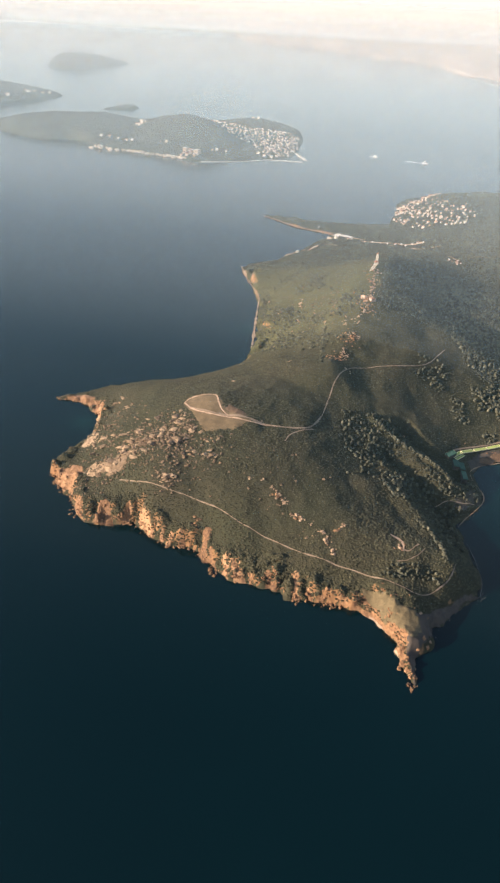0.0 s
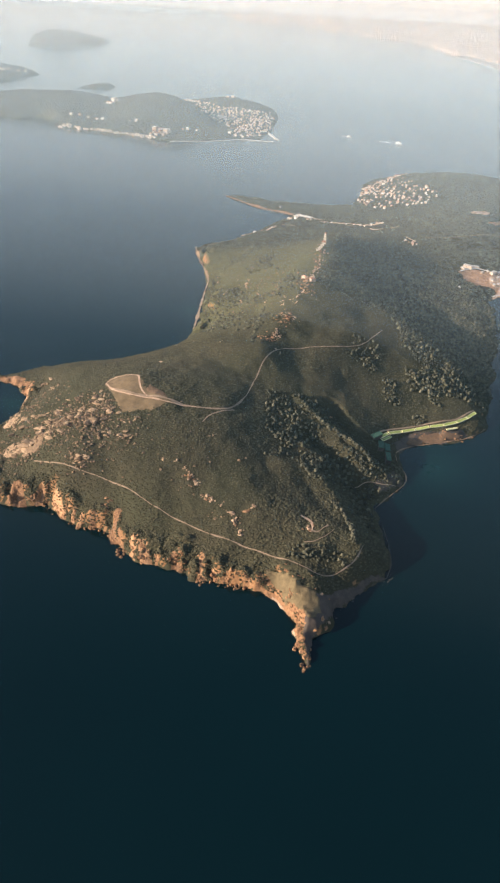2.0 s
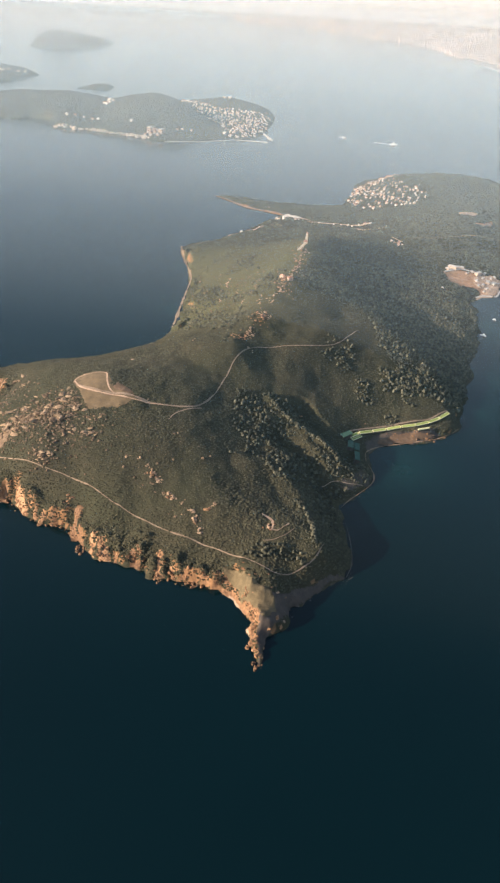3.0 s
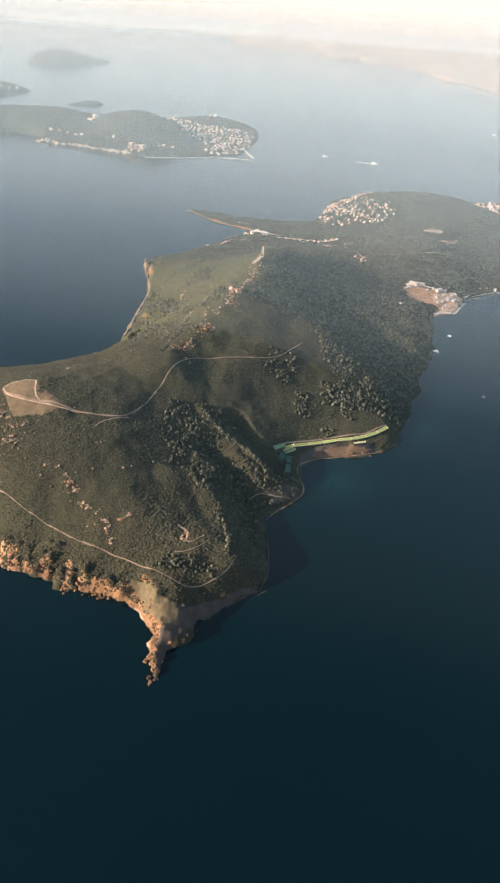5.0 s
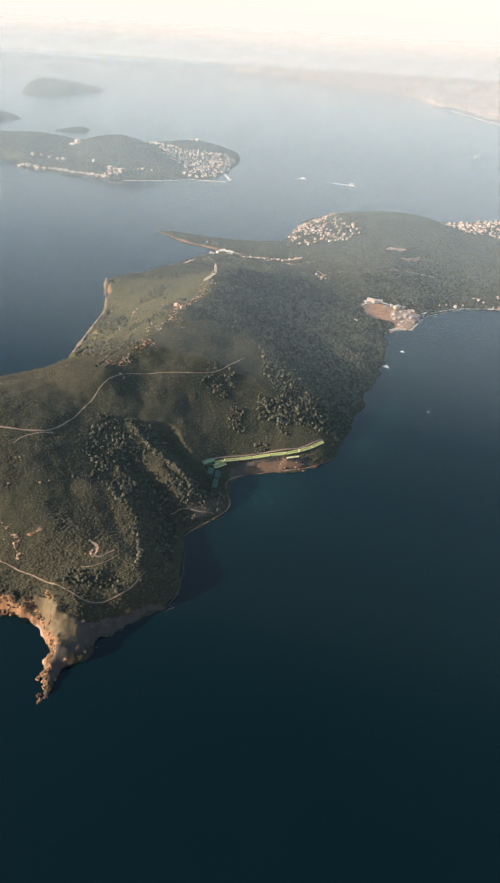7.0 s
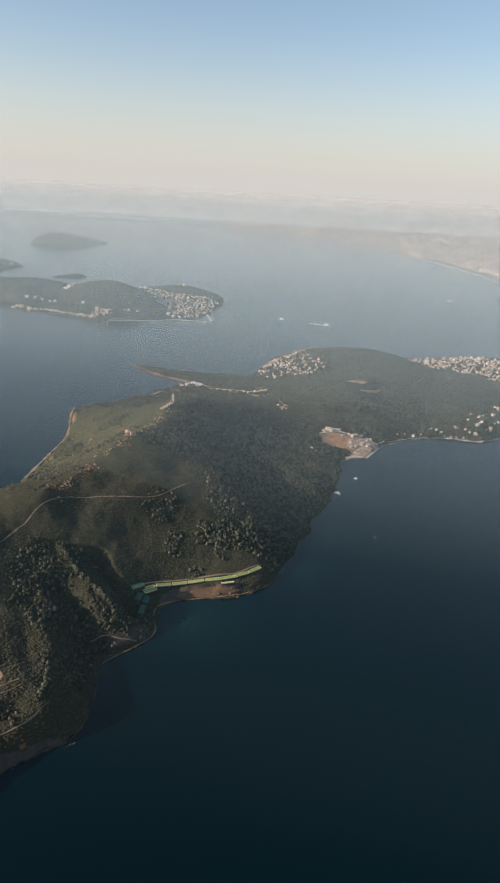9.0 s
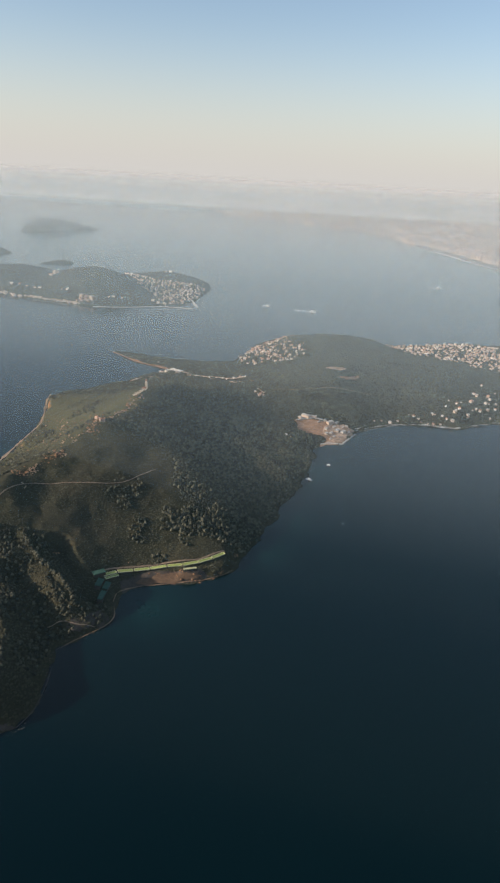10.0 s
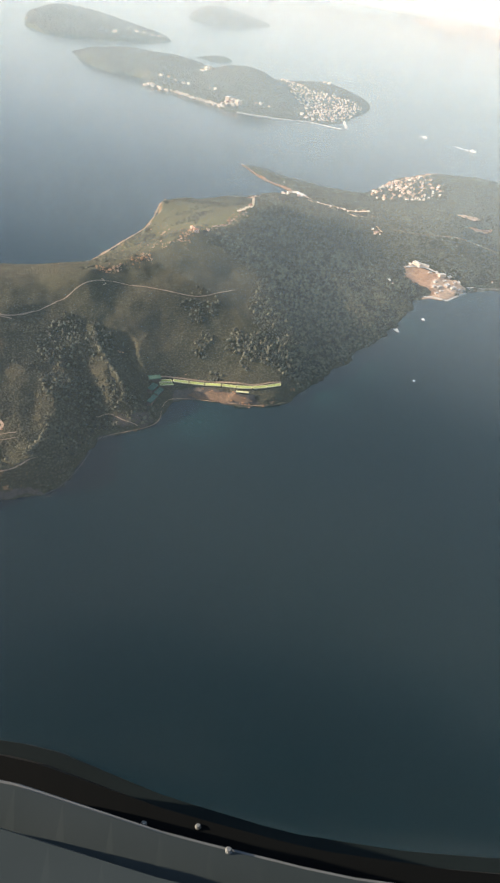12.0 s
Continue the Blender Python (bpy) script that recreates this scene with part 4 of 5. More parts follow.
    p = np.concatenate(rows)
    p = p + r.normal(0, 0.6, p.shape)
    wood("trees", p[:, 0], p[:, 1], isle.at(p[:, 0], p[:, 1]) + 0.1, r.uniform(0.5, 0.95, len(p)), r.uniform(0.7, 1.2, len(p)), FOREST, "rows of sunlit trees along the spur crests", CLUMPS, 17)


def plant_far(land, box, step, size, seed, label, town=None):
    x, y, r = jitter_grid(*box, step, seed)
    keep = (land.inland(x, y) > size) & (r.uniform(0, 1, x.size) < 0.9)
    if town:
        keep &= ~((shore_distance(x, y, town) > 0) & (r.uniform(0, 1, x.size) < 0.6))
    x, y = x[keep], y[keep]
    wood("woods", x, y, land.at(x, y) - 0.3, r.uniform(0.7, 1.2, x.size) * size, r.uniform(0.6, 1.0, x.size), FAR_WOOD, label, SMALL_CLUMPS, seed + 1)


plant_island()
FAR_TOWN = [(-104, 1300), (-42, 1266), (7, 1262), (44, 1282), (50, 1257), (45, 1180), (30, 1108), (-6, 1098), (-27, 1158), (-69, 1242)]
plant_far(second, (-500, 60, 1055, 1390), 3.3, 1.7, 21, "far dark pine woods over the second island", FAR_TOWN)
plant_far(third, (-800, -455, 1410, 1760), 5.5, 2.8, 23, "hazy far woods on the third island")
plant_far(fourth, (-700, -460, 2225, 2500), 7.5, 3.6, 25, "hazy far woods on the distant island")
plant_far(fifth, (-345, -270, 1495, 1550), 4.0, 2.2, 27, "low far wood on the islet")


# ---- rocks ----
def boulder_mesh(seed, material):
    bm = bmesh.new()
    r = random.Random(seed)
    for lump in range(3):
        mid = Vector((r.uniform(-0.5, 0.5), r.uniform(-0.4, 0.4), r.uniform(-0.1, 0.25))) if lump else Vector()
        size = r.uniform(0.4, 0.7) if lump else 1.0
        pts = []
        for _ in range(15):
            d = Vector((r.gauss(0, 1), r.gauss(0, 1), r.gauss(0, 1))).normalized() * r.uniform(0.75, 1.15) * size
            pts.append(bm.verts.new(mid + Vector((d.x, d.y, max(d.z, -0.5)))))
        hull = bmesh.ops.convex_hull(bm, input=pts)
        bmesh.ops.delete(bm, geom=[v for v in hull["geom_interior"] if isinstance(v, bmesh.types.BMVert)], context="VERTS")
    for f in bm.faces:
        f.smooth = False
    me = bpy.data.meshes.new("boulder")
    bm.to_mesh(me)
    bm.free()
    me.materials.append(material)
    return me


ORANGE = [boulder_mesh(s, BOULDER) for s in range(8)]
GREY = [boulder_mesh(s + 20, GREY_ROCK) for s in range(6)]
rnd = random.Random(4)


def as_arrays(me):
    """A mesh's corners and triangles as arrays."""
    co = np.array([tuple(v.co) for v in me.vertices])
    tri = [(f.vertices[0], f.vertices[i], f.vertices[i + 1]) for f in me.polygons for i in range(1, len(f.vertices) - 1)]
    return co, np.array(tri)


STONES = [as_arrays(me) for me in ORANGE]


def boulder(x, y, s, stretch, turn, meshes, label, group, sink=0.35, land=isle, tall=(0.6, 1.0)):
    ob = new("boulder", rnd.choice(meshes))
    z = max(float(land.at(x, y)), -0.3)
    ob.matrix_world = Matrix.Translation((x, y, z - sink * s + 0.3 * s)) @ Euler((rnd.uniform(-0.25, 0.25), rnd.uniform(-0.25, 0.25), turn)).to_matrix().to_4x4() @ Matrix.Diagonal((s * stretch, s, s * rnd.uniform(*tall), 1))
    return tagged(ob, label, "rock", group)


shore_line = curve_points(SHORE_SW, 0.9)
feet = []
for i in range(1, len(shore_line) - 1):
    x, y = shore_line[i]
    t = shore_line[i + 1] - shore_line[i - 1]
    inward = np.array([t[1], -t[0]]) / np.hypot(*t)
    if (y < 192 and rnd.random() < 0.5) or (y >= 192 and crag_room(np.array([x]), np.array([y]))[0] < 1.0 and rnd.random() < 0.6) or rnd.random() < 0.1:
        depth = rnd.uniform(-0.8, 3.2) if y > 192 else rnd.uniform(2.2, 4.2)
        s = rnd.uniform(0.35, 1.05) if y > 192 else rnd.uniform(0.35, 0.8)
        feet.append((x + inward[0] * depth, y + inward[1] * depth, s * 1.2))
feet = np.array(feet)
wood("crags", feet[:, 0], feet[:, 1], np.maximum(isle.at(feet[:, 0], feet[:, 1]), -0.3) - 0.3 * feet[:, 2], feet[:, 2], np.random.default_rng(29).uniform(0.6, 1.0, len(feet)), BOULDER, "orange weathered rocks at the foot of the cliffs", STONES, 30)["category"] = "rocks"
for x, y, s in [(66.4, 158.4, 0.9), (65.5, 160.2, 1.1), (66.6, 163.6, 1.2), (65.6, 165.6, 1.0), (63, 167, 1.0), (64.4, 168.6, 1.2), (66, 157.2, 0.6), (74, 179.4, 1.0), (75.6, 177.2, 0.9), (71, 174.6, 0.8)]:
    boulder(x, y, s, 1.3, 1.7, ORANGE, "orange sea stack off the rocky point", "sea stacks", 0.1)
# broken crags on the bare cliff faces
cr = np.random.default_rng(15)
cx, cy = cr.uniform(-115, 72, 30000), cr.uniform(162, 352, 30000)
inland = isle.inland(cx, cy)
bare_face = (inland > 0.2) & ((crag_room(cx, cy) < -0.3) & (cy > 195) | (cy < 196) & (inland > 1.4) & (inland < 4.4) & (cx < 67.5))
tip = curve_points([(57, 194.5), (62, 188), (64.8, 180), (66.2, 172), (66.6, 162)], 0.2)
tip = tip + cr.normal(0, 0.9, tip.shape)
cx, cy = np.concatenate([cx[bare_face][:640], tip[:, 0]]), np.concatenate([cy[bare_face][:640], tip[:, 1]])
wood("crags", cx, cy, isle.at(cx, cy) - 0.7, cr.uniform(0.3, 1.0, cx.size) * np.where(cy < 196, 0.75, 1.0), cr.uniform(0.7, 1.3, cx.size), BOULDER, "broken orange crags on the cliff faces", STONES, 43)["category"] = "rocks"
# outcrops on the slopes
for x, y, rx, ry, count, size in [(3, 252, 1.5, 1.5, 3, 1.0), (15, 245.5, 1.6, 2.4, 6, 1.0), (25.5, 233.6, 2, 1.2, 3, 0.9), (37.5, 222, 1.2, 3, 4, 0.8), (42.2, 228.4, 0.8, 0.8, 2, 1.3), (70, 221.5, 3, 2, 6, 0.8),
                                  (-21, 233, 2, 4, 8, 1.0), (-40, 251, 3, 2, 8, 1.0), (-23, 275, 5, 4, 10, 0.9), (-39, 278, 11, 8, 10, 1.5), (-56, 270, 9, 7, 8, 1.7), (-62, 286, 9, 8, 6, 1.4),
                                  (-70, 268, 7, 7, 6, 1.9), (-80, 300, 6, 12, 10, 1.4), (-20, 265, 3, 3, 4, 0.9), (-45, 281, 12, 7, 8, 1.9), (-60, 273, 10, 6, 6, 2.0), (-74, 286, 8, 12, 8, 1.8),
                                  (-61, 274, 4, 3, 9, 2.4), (-69.8, 267, 4, 3, 9, 2.4), (-64.6, 270, 3, 3, 6, 2.2), (-36.6, 291, 3.4, 3, 9, 2.0), (-36, 277, 4, 2.4, 10, 2.2), (-50, 277, 3, 3, 8, 2.0), (-36.6, 253.3, 2.2, 2, 8, 1.8), (-16.7, 266, 3, 1.5, 6, 1.5), (-29, 267, 2.5, 2, 6, 1.6),
                                  (-15, 275.7, 3, 2, 6, 1.4), (-56, 286, 3, 3, 7, 1.9), (-69, 323, 3, 4, 6, 1.6), (-78, 334, 4, 3, 6, 1.6), (-48.6, 293, 3, 3, 7, 1.8), (-28, 282, 2.5, 3, 6, 1.6), (72, 432, 4, 7, 12, 1.1), (60, 391, 3, 8, 13, 1.1), (50, 362, 4, 4, 7, 0.9), (84, 490, 2, 16, 10, 1.0), (84, 312, 3, 3, 4, 0.8)]:
    for _ in range(count):
        boulder(x + rnd.gauss(0, 0.6) * rx, y + rnd.gauss(0, 0.6) * ry, size * rnd.uniform(0.3, 0.95), rnd.uniform(1.0, 2.0), rnd.uniform(0, 3.1), GREY if x < 50 and y > 250 else ORANGE, "pale rock outcrop among the scrub", "slope outcrops", 0.1 if x < -10 else 0.25, tall=(0.28, 0.55) if x < -10 else (0.6, 1.0))


def rubble(areas, material, label, seed):
    r = np.random.default_rng(seed)
    xs = np.concatenate([x + r.normal(0, 0.55, n) * rx for x, y, rx, ry, n in areas])
    r2 = np.random.default_rng(seed + 1)
    ys = np.concatenate([y + r2.normal(0, 0.55, n) * ry for x, y, rx, ry, n in areas])
    ok = (isle.inland(xs, ys) > 0.2) & (off_bare(xs, ys, 0.3) | (xs > 120))
    xs, ys = xs[ok], ys[ok]
    wood("rubble", xs, ys, isle.at(xs, ys) - 0.15, 0.22 + 0.75 * r.uniform(0, 1, xs.size) ** 2.5, r.uniform(0.4, 0.9, xs.size), material, label, STONES, seed)["category"] = "rocks"


rubble([(-38, 277, 9, 8, 260), (-39, 252, 7, 5, 120), (-52, 276, 8, 6, 160), (-45, 277, 26, 16, 900), (-36, 286, 14, 10, 300), (-68, 268, 12, 8, 300), (-80, 262, 12, 10, 200), (-70, 295, 16, 25, 260), (-88, 320, 8, 24, 160), (-30, 262, 20, 10, 160), (13, 243, 7, 8, 16), (32, 224, 10, 8, 24), (40, 470, 34, 60, 420), (-5, 262, 40, 16, 90)], GREY_ROCK, "scattered pale stones between the scrub", 31)
rubble([(148, 315, 22, 5, 130), (74, 440, 7, 26, 110), (58, 388, 6, 10, 70), (48, 362, 6, 5, 40), (84, 500, 5, 18, 60), (62, 196, 7, 4, 26), (69, 182, 3, 6, 20)], BOULDER, "scattered orange stones along the ridge", 37)
rubble([(7.6, 252.2, 0.8, 0.8, 10), (12.5, 248.8, 1.0, 1.4, 16), (15.4, 245.4, 1.2, 1.6, 22), (18.6, 241.4, 1.3, 1.8, 24), (23.6, 235.2, 1.6, 1.0, 12), (26.4, 233, 1.8, 1, 12), (30, 231, 1.2, 1, 8), (34.8, 226.6, 1.2, 1, 8), (37.2, 222.6, 1.2, 2, 18), (40, 217.4, 1.2, 2, 12), (44.6, 230.3, 0.8, 0.8, 9), (70.4, 221, 2, 2, 30), (72, 184, 4, 7, 50)], RIDGE_ROCK, "string of sunlit tan rocks down the slope", 51)
rubble([(17, 485, 2.4, 7, 16), (24, 507, 2, 8, 14), (32, 487, 1.6, 8, 14), (41, 457, 1.6, 7, 12), (30, 453.5, 1.4, 6, 12), (55, 468, 2, 10, 18), (58, 414, 2, 9, 22), (64, 391.5, 3, 5, 26), (54.6, 367, 3, 4, 20), (46, 428, 1.5, 8, 14), (54, 349, 2, 2, 10), (21, 357.6, 1.5, 1.5, 6), (-10, 337, 1.5, 1.2, 5), (36, 520, 4, 20, 16), (8, 520, 3, 14, 10)], RIDGE_ROCK, "pale outcrops strung across the grassy slope", 71)
ridge = curve_points([(52, 360), (58, 385), (66, 413), (74, 436), (82, 468), (88, 498), (90, 512)], 0.6)
ridge = ridge + np.random.default_rng(66).normal(0, 1.5, ridge.shape)
ridge = ridge[value_noise(ridge[:, 0], ridge[:, 1], 9.0, 67) > -0.15]
rr = np.random.default_rng(68)
wood("rubble", ridge[:, 0], ridge[:, 1], isle.at(ridge[:, 0], ridge[:, 1]) - 0.15, 0.3 + 0.7 * rr.uniform(0, 1, len(ridge)) ** 2, rr.uniform(0.5, 1.0, len(ridge)), RIDGE_ROCK, "sunlit tan rocks along the ridge line", STONES, 69)["category"] = "rocks"
r = np.random.default_rng(8)
pick = r.integers(1, len(shore_line) - 1, 420)
off = r.uniform(-0.4, 4.0, 420)
tt = shore_line[pick + 1] - shore_line[pick - 1]
inw = np.stack([tt[:, 1], -tt[:, 0]], 1) / np.hypot(tt[:, 0], tt[:, 1])[:, None]
off = np.where(shore_line[pick][:, 1] < 192, 2.4 + 0.5 * off, off)
pts = shore_line[pick] + inw * off[:, None]
east_line = curve_points(SHORE_E, 0.9)
pe = east_line[r.integers(len(east_line) // 3, len(east_line), 950)] + r.uniform(-1.2, 0.8, (950, 2))
wood("rubble", pe[:, 0], pe[:, 1], np.maximum(isle.at(pe[:, 0], pe[:, 1]), 0) - 0.2, r.uniform(0.15, 0.45, 950), r.uniform(0.4, 0.7, 950), DARKENED_STONE, "broken stones along the waterline, shade put into their colour", STONES, 41)["category"] = "rocks"
wood("rubble", pts[:, 0], pts[:, 1], np.maximum(isle.at(pts[:, 0], pts[:, 1]), 0) - 0.3, r.uniform(0.3, 0.9, 420), r.uniform(0.5, 1.0, 420), BOULDER, "broken orange rock along the waterline", STONES, 39)["category"] = "rocks"


# ---- houses ----
def house_kind(w, d, h, roof, label, group, name="house"):
    """A house at the origin: walls with a plinth, a hipped or flat roof with eaves."""
    ob = thing(name, label, "house", group)
    bm = box_bm(-w / 2, w / 2, -d / 2, d / 2, -1.2, h)
    part("wall", bm, PLASTER, ob)
    bm = bmesh.new()
    e = 0.12
    if roof == "hip":
        base = [bm.verts.new(p) for p in ((-w / 2 - e, -d / 2 - e, h), (w / 2 + e, -d / 2 - e, h), (w / 2 + e, d / 2 + e, h), (-w / 2 - e, d / 2 + e, h))]
        low = [bm.verts.new(v.co - Vector((0, 0, 0.1))) for v in base]
        k = max(0.05, (d - w) / 2)
        a, b = bm.verts.new((0, -k, h + 0.32 * w)), bm.verts.new((0, k, h + 0.32 * w))
        for f in ((base[0], base[1], a), (base[1], base[2], b, a), (base[2], base[3], b), (base[3], base[0], a, b)):
            bm.faces.new(f)
        for i in range(4):
            bm.faces.new((low[i], low[(i + 1) % 4], base[(i + 1) % 4], base[i]))
        bm.faces.new(low[::-1])
        part("roof", bm, ROOF_TILE, ob, "red-brown tiled roof")
    else:
        add_box(bm, -w / 2 - 0.05, w / 2 + 0.05, -d / 2 - 0.05, d / 2 + 0.05, h, h + 0.12)
        add_box(bm, -w * 0.2, w * 0.1, -d * 0.15, d * 0.15, h + 0.12, h + 0.45)
        part("roof", bm, CONCRETE, ob, "flat pale roof with a stair hut")
    return ob


def settle(kinds, spots, land, rng, scale=1.0):
    for x, y in spots:
        z = float(land.at(x, y))
        if land.inland(x, y) < 0.8:
            continue
        k = scale * rng.uniform(0.75, 1.2)
        copy_thing(rng.choice(kinds), Matrix.Translation((x, y, z - 0.05)) @ Euler((0, 0, rng.choice((-0.5, -0.7, 1.0, 0.3)) + rng.uniform(-0.3, 0.3))).to_matrix().to_4x4() @ Matrix.Diagonal((k, k, k * rng.uniform(0.85, 1.25), 1)))


def spread(rng, outline, count, room):
    p = np.array(outline)
    out = []
    for _ in range(count * 40):
        x, y = rng.uniform(p[:, 0].min(), p[:, 0].max()), rng.uniform(p[:, 1].min(), p[:, 1].max())
        if shore_distance(np.array([x]), np.array([y]), outline)[0] > 0 and all((x - a) ** 2 + (y - b) ** 2 > room * room for a, b in out):
            out.append((x, y))
            if len(out) == count:
                break
    return out


def far_houses(land, spots, size, label, seed, wall=None):
    """Houses too many and too far to count: boxes with hipped roofs, in one object."""
    r = np.random.default_rng(seed)
    p = np.array(spots)
    p = p[land.inland(p[:, 0], p[:, 1]) > 1]
    n = len(p)
    z, w, l = land.at(p[:, 0], p[:, 1]), size * r.uniform(0.4, 0.75, n), size * r.uniform(0.5, 1.0, n)
    h, a = size * r.uniform(0.6, 1.3, n), r.uniform(-0.3, 0.3, n) + np.where(r.uniform(0, 1, n) < 0.5, -0.55, 1.02)
    ca, sa = np.cos(a), np.sin(a)

    def ring(k, height):
        return [np.stack([p[:, 0] + (ca * i * w - sa * j * l) * k, p[:, 1] + (sa * i * w + ca * j * l) * k, height], -1) for i, j in ((-1, -1), (1, -1), (1, 1), (-1, 1))]

    for name, rows, mat in (("house_walls", ring(1, z - 1.5) + ring(1, z + h), wall or PLASTER), ("house_roofs", ring(1.1, z + h - 0.05) + ring(0.25, z + h + 0.5 * w), ROOF_TILE)):
        co = np.stack(rows, 1)
        f = np.array([(0, 1, 5, 4), (1, 2, 6, 5), (2, 3, 7, 6), (3, 0, 4, 7), (4, 5, 6, 7)])
        tagged(new(name, mesh_from(name, co.reshape(-1, 3), (f[None] + 8 * np.arange(n)[:, None, None]).reshape(-1, 4), mat)), label, "houses", kind="stuff")


def copy_scaled(kinds, rows, land, stray=0.0):
    """Houses near set places: x, y, turn in degrees, size."""
    for i, (x, y, turn, s) in enumerate(rows):
        x, y, turn = x + stray * rng.uniform(-1, 1), y + stray * rng.uniform(-1, 1), turn + 20 * stray * rng.uniform(-1, 1)
        s *= 0.55 + 0.48 * ((i * 7) % 10) / 10
        copy_thing(kinds[i % len(kinds)], Matrix.Translation((x, y, float(land.at(x, y)) - 0.05)) @ Euler((0, 0, radians(turn - 90))).to_matrix().to_4x4() @ Matrix.Diagonal((s, s, s, 1)))


rng = random.Random(12)
VILLA = [house_kind(2.1, 2.6, 1.7, "hip", "cream villa with a red-brown tiled roof", "hill village"), house_kind(2.4, 3.4, 2.2, "hip", "pale two-storey villa with a tiled roof", "hill village"),
         house_kind(2.2, 2.4, 2.0, "flat", "white flat-roofed house on the hillside", "hill village")]
TOWNH = [house_kind(2.3, 2.9, 2.2, "hip", "cream town house with a red tiled roof", "town houses"), house_kind(2.6, 3.4, 2.8, "hip", "tall pale town house with a tiled roof", "town houses"),
         house_kind(2.8, 3.6, 3.0, "flat", "pale flat-roofed town block", "town houses")]
SHED = [house_kind(2.8, 5.6, 1.7, "flat", "low cream harbour shed with a flat roof", "harbour sheds", "shed"), house_kind(3.2, 6.4, 2.0, "flat", "low pale flat-roofed harbour building", "harbour sheds", "shed")]
SHORE_H = [house_kind(1.5, 2.1, 1.25, "hip", "pale shore house among the trees", "shore houses"), house_kind(1.65, 2.0, 1.5, "flat", "white shore house with a flat roof", "shore houses")]
FARH = [house_kind(3.6, 6.5, 3.2, "hip", "pale house on the second island", "far island houses"), house_kind(4.0, 5.5, 4.0, "flat", "white block on the second island", "far island houses")]

# the village on the hill slope facing the second island
settle(VILLA, spread(rng, [(140, 822), (158, 842), (180, 850), (200, 866), (208, 858), (190, 838), (165, 815), (148, 805)], 60, 3.0), isle, rng, 0.82)
settle(VILLA, spread(rng, [(144, 795), (150, 745), (158, 728), (178, 722), (212, 704), (226, 735), (214, 772), (195, 790), (178, 805), (158, 812)], 84, 3.8), isle, rng, 0.80)
copy_scaled(SHORE_H, [(24, 646, 30, 1.1), (34, 654, 50, 1.3), (40, 662, 40, 1.2), (51, 666, 60, 1.4), (46, 660, 20, 1.0), (66, 708, 40, 1.6), (71, 705, 60, 2.0), (76, 701, 50, 1.5), (85, 694, 70, 1.2), (90, 692, 60, 1.0),
                      (104, 683, 30, 1.2), (111, 681, 60, 1.0), (117, 678, 20, 0.9), (125, 675, 60, 1.3), (131, 673, 40, 1.0), (136, 674, 40, 1.2), (142, 671, 80, 1.3), (148, 674, 50, 1.0), (155, 678, 30, 1.2), (159, 679, 60, 1.3),
                      (54, 748, 60, 0.8), (60, 741, 50, 0.9)], isle, 1.6)
copy_scaled(VILLA, [(175, 616, 20, 1.0), (178, 612, 60, 0.9), (173, 621, 40, 1.0), (181, 609, 30, 0.8), (177, 606, 70, 0.8), (203, 527, 30, 0.9), (206, 524, 60, 0.8)], isle)
copy_scaled(SHED, [(214, 566.5, 130, 1.4), (219.5, 569.5, 160, 1.3), (226, 570.5, 172, 1.4), (241, 547, 60, 1.1), (246, 552.4, 60, 1.2), (251.4, 552.5, 55, 1.1), (244.2, 561, 60, 1.0), (240, 565, 40, 1.0), (247, 568, 50, 0.9),
                   (237, 553, 70, 0.9), (251, 563, 80, 1.1), (236, 544, 65, 0.7), (257, 556, 50, 0.6), (255, 566, 90, 0.9),
                   (243, 542.5, 50, 0.7), (240, 538, 55, 0.6), (236, 568, 95, 0.8), (231, 564, 50, 0.5)], isle, 0.6)
copy_scaled(SHORE_H, [(288, 590, 40, 1.5), (295.6, 590.2, 60, 1.5), (280, 588, 60, 0.9), (315.8, 604.8, 40, 1.2), (320, 605, 60, 1.5), (323.2, 602.5, 60, 1.3), (328, 606, 30, 1.0), (336.6, 608.5, 50, 1.3), (340, 609, 40, 1.1), (343.7, 605, 60, 1.5), (349, 603, 40, 1.1),
                      (353.6, 598, 30, 1.7), (347, 600, 70, 1.5), (330, 597, 50, 1.2), (337, 596, 60, 1.4), (343, 595, 40, 1.2), (325, 597, 60, 1.0), (358, 612.7, 60, 1.6), (364.2, 618, 40, 1.9), (361, 615, 50, 1.4), (368.4, 611.2, 60, 1.8), (371, 614, 50, 1.5),
                      (364.4, 630.7, 50, 1.5), (368, 632, 60, 1.2), (376.8, 637.8, 40, 1.8), (379, 639, 60, 1.3), (387, 661.7, 50, 1.9), (388, 657, 30, 1.4), (384.4, 623.8, 60, 1.7), (381, 626, 40, 1.4), (376, 622.4, 50, 1.3), (393.9, 640.4, 40, 1.7), (396, 644, 60, 1.4),
                      (391.6, 619.2, 60, 1.5), (399, 660, 40, 1.8), (402, 656, 60, 1.5), (398.5, 682, 50, 1.7), (391, 629, 50, 1.3), (401, 634, 40, 1.6), (405, 647, 60, 1.5), (408, 668, 40, 1.6), (352, 624, 60, 1.0), (357, 634, 40, 1.1), (272, 579, 50, 0.7), (304, 594, 60, 0.9)], isle, 1.4)
settle(TOWNH, spread(rng, [(318, 880), (335, 815), (375, 818), (420, 800), (470, 800), (480, 900), (440, 930), (380, 908)], 115, 5.2), isle, rng, 0.85)
copy_scaled([house_kind(5.5, 4.0, 6.0, "flat", "large pale seafront hotel block", "town houses", "hotel")], [(426, 915, 30, 1.0)], isle)
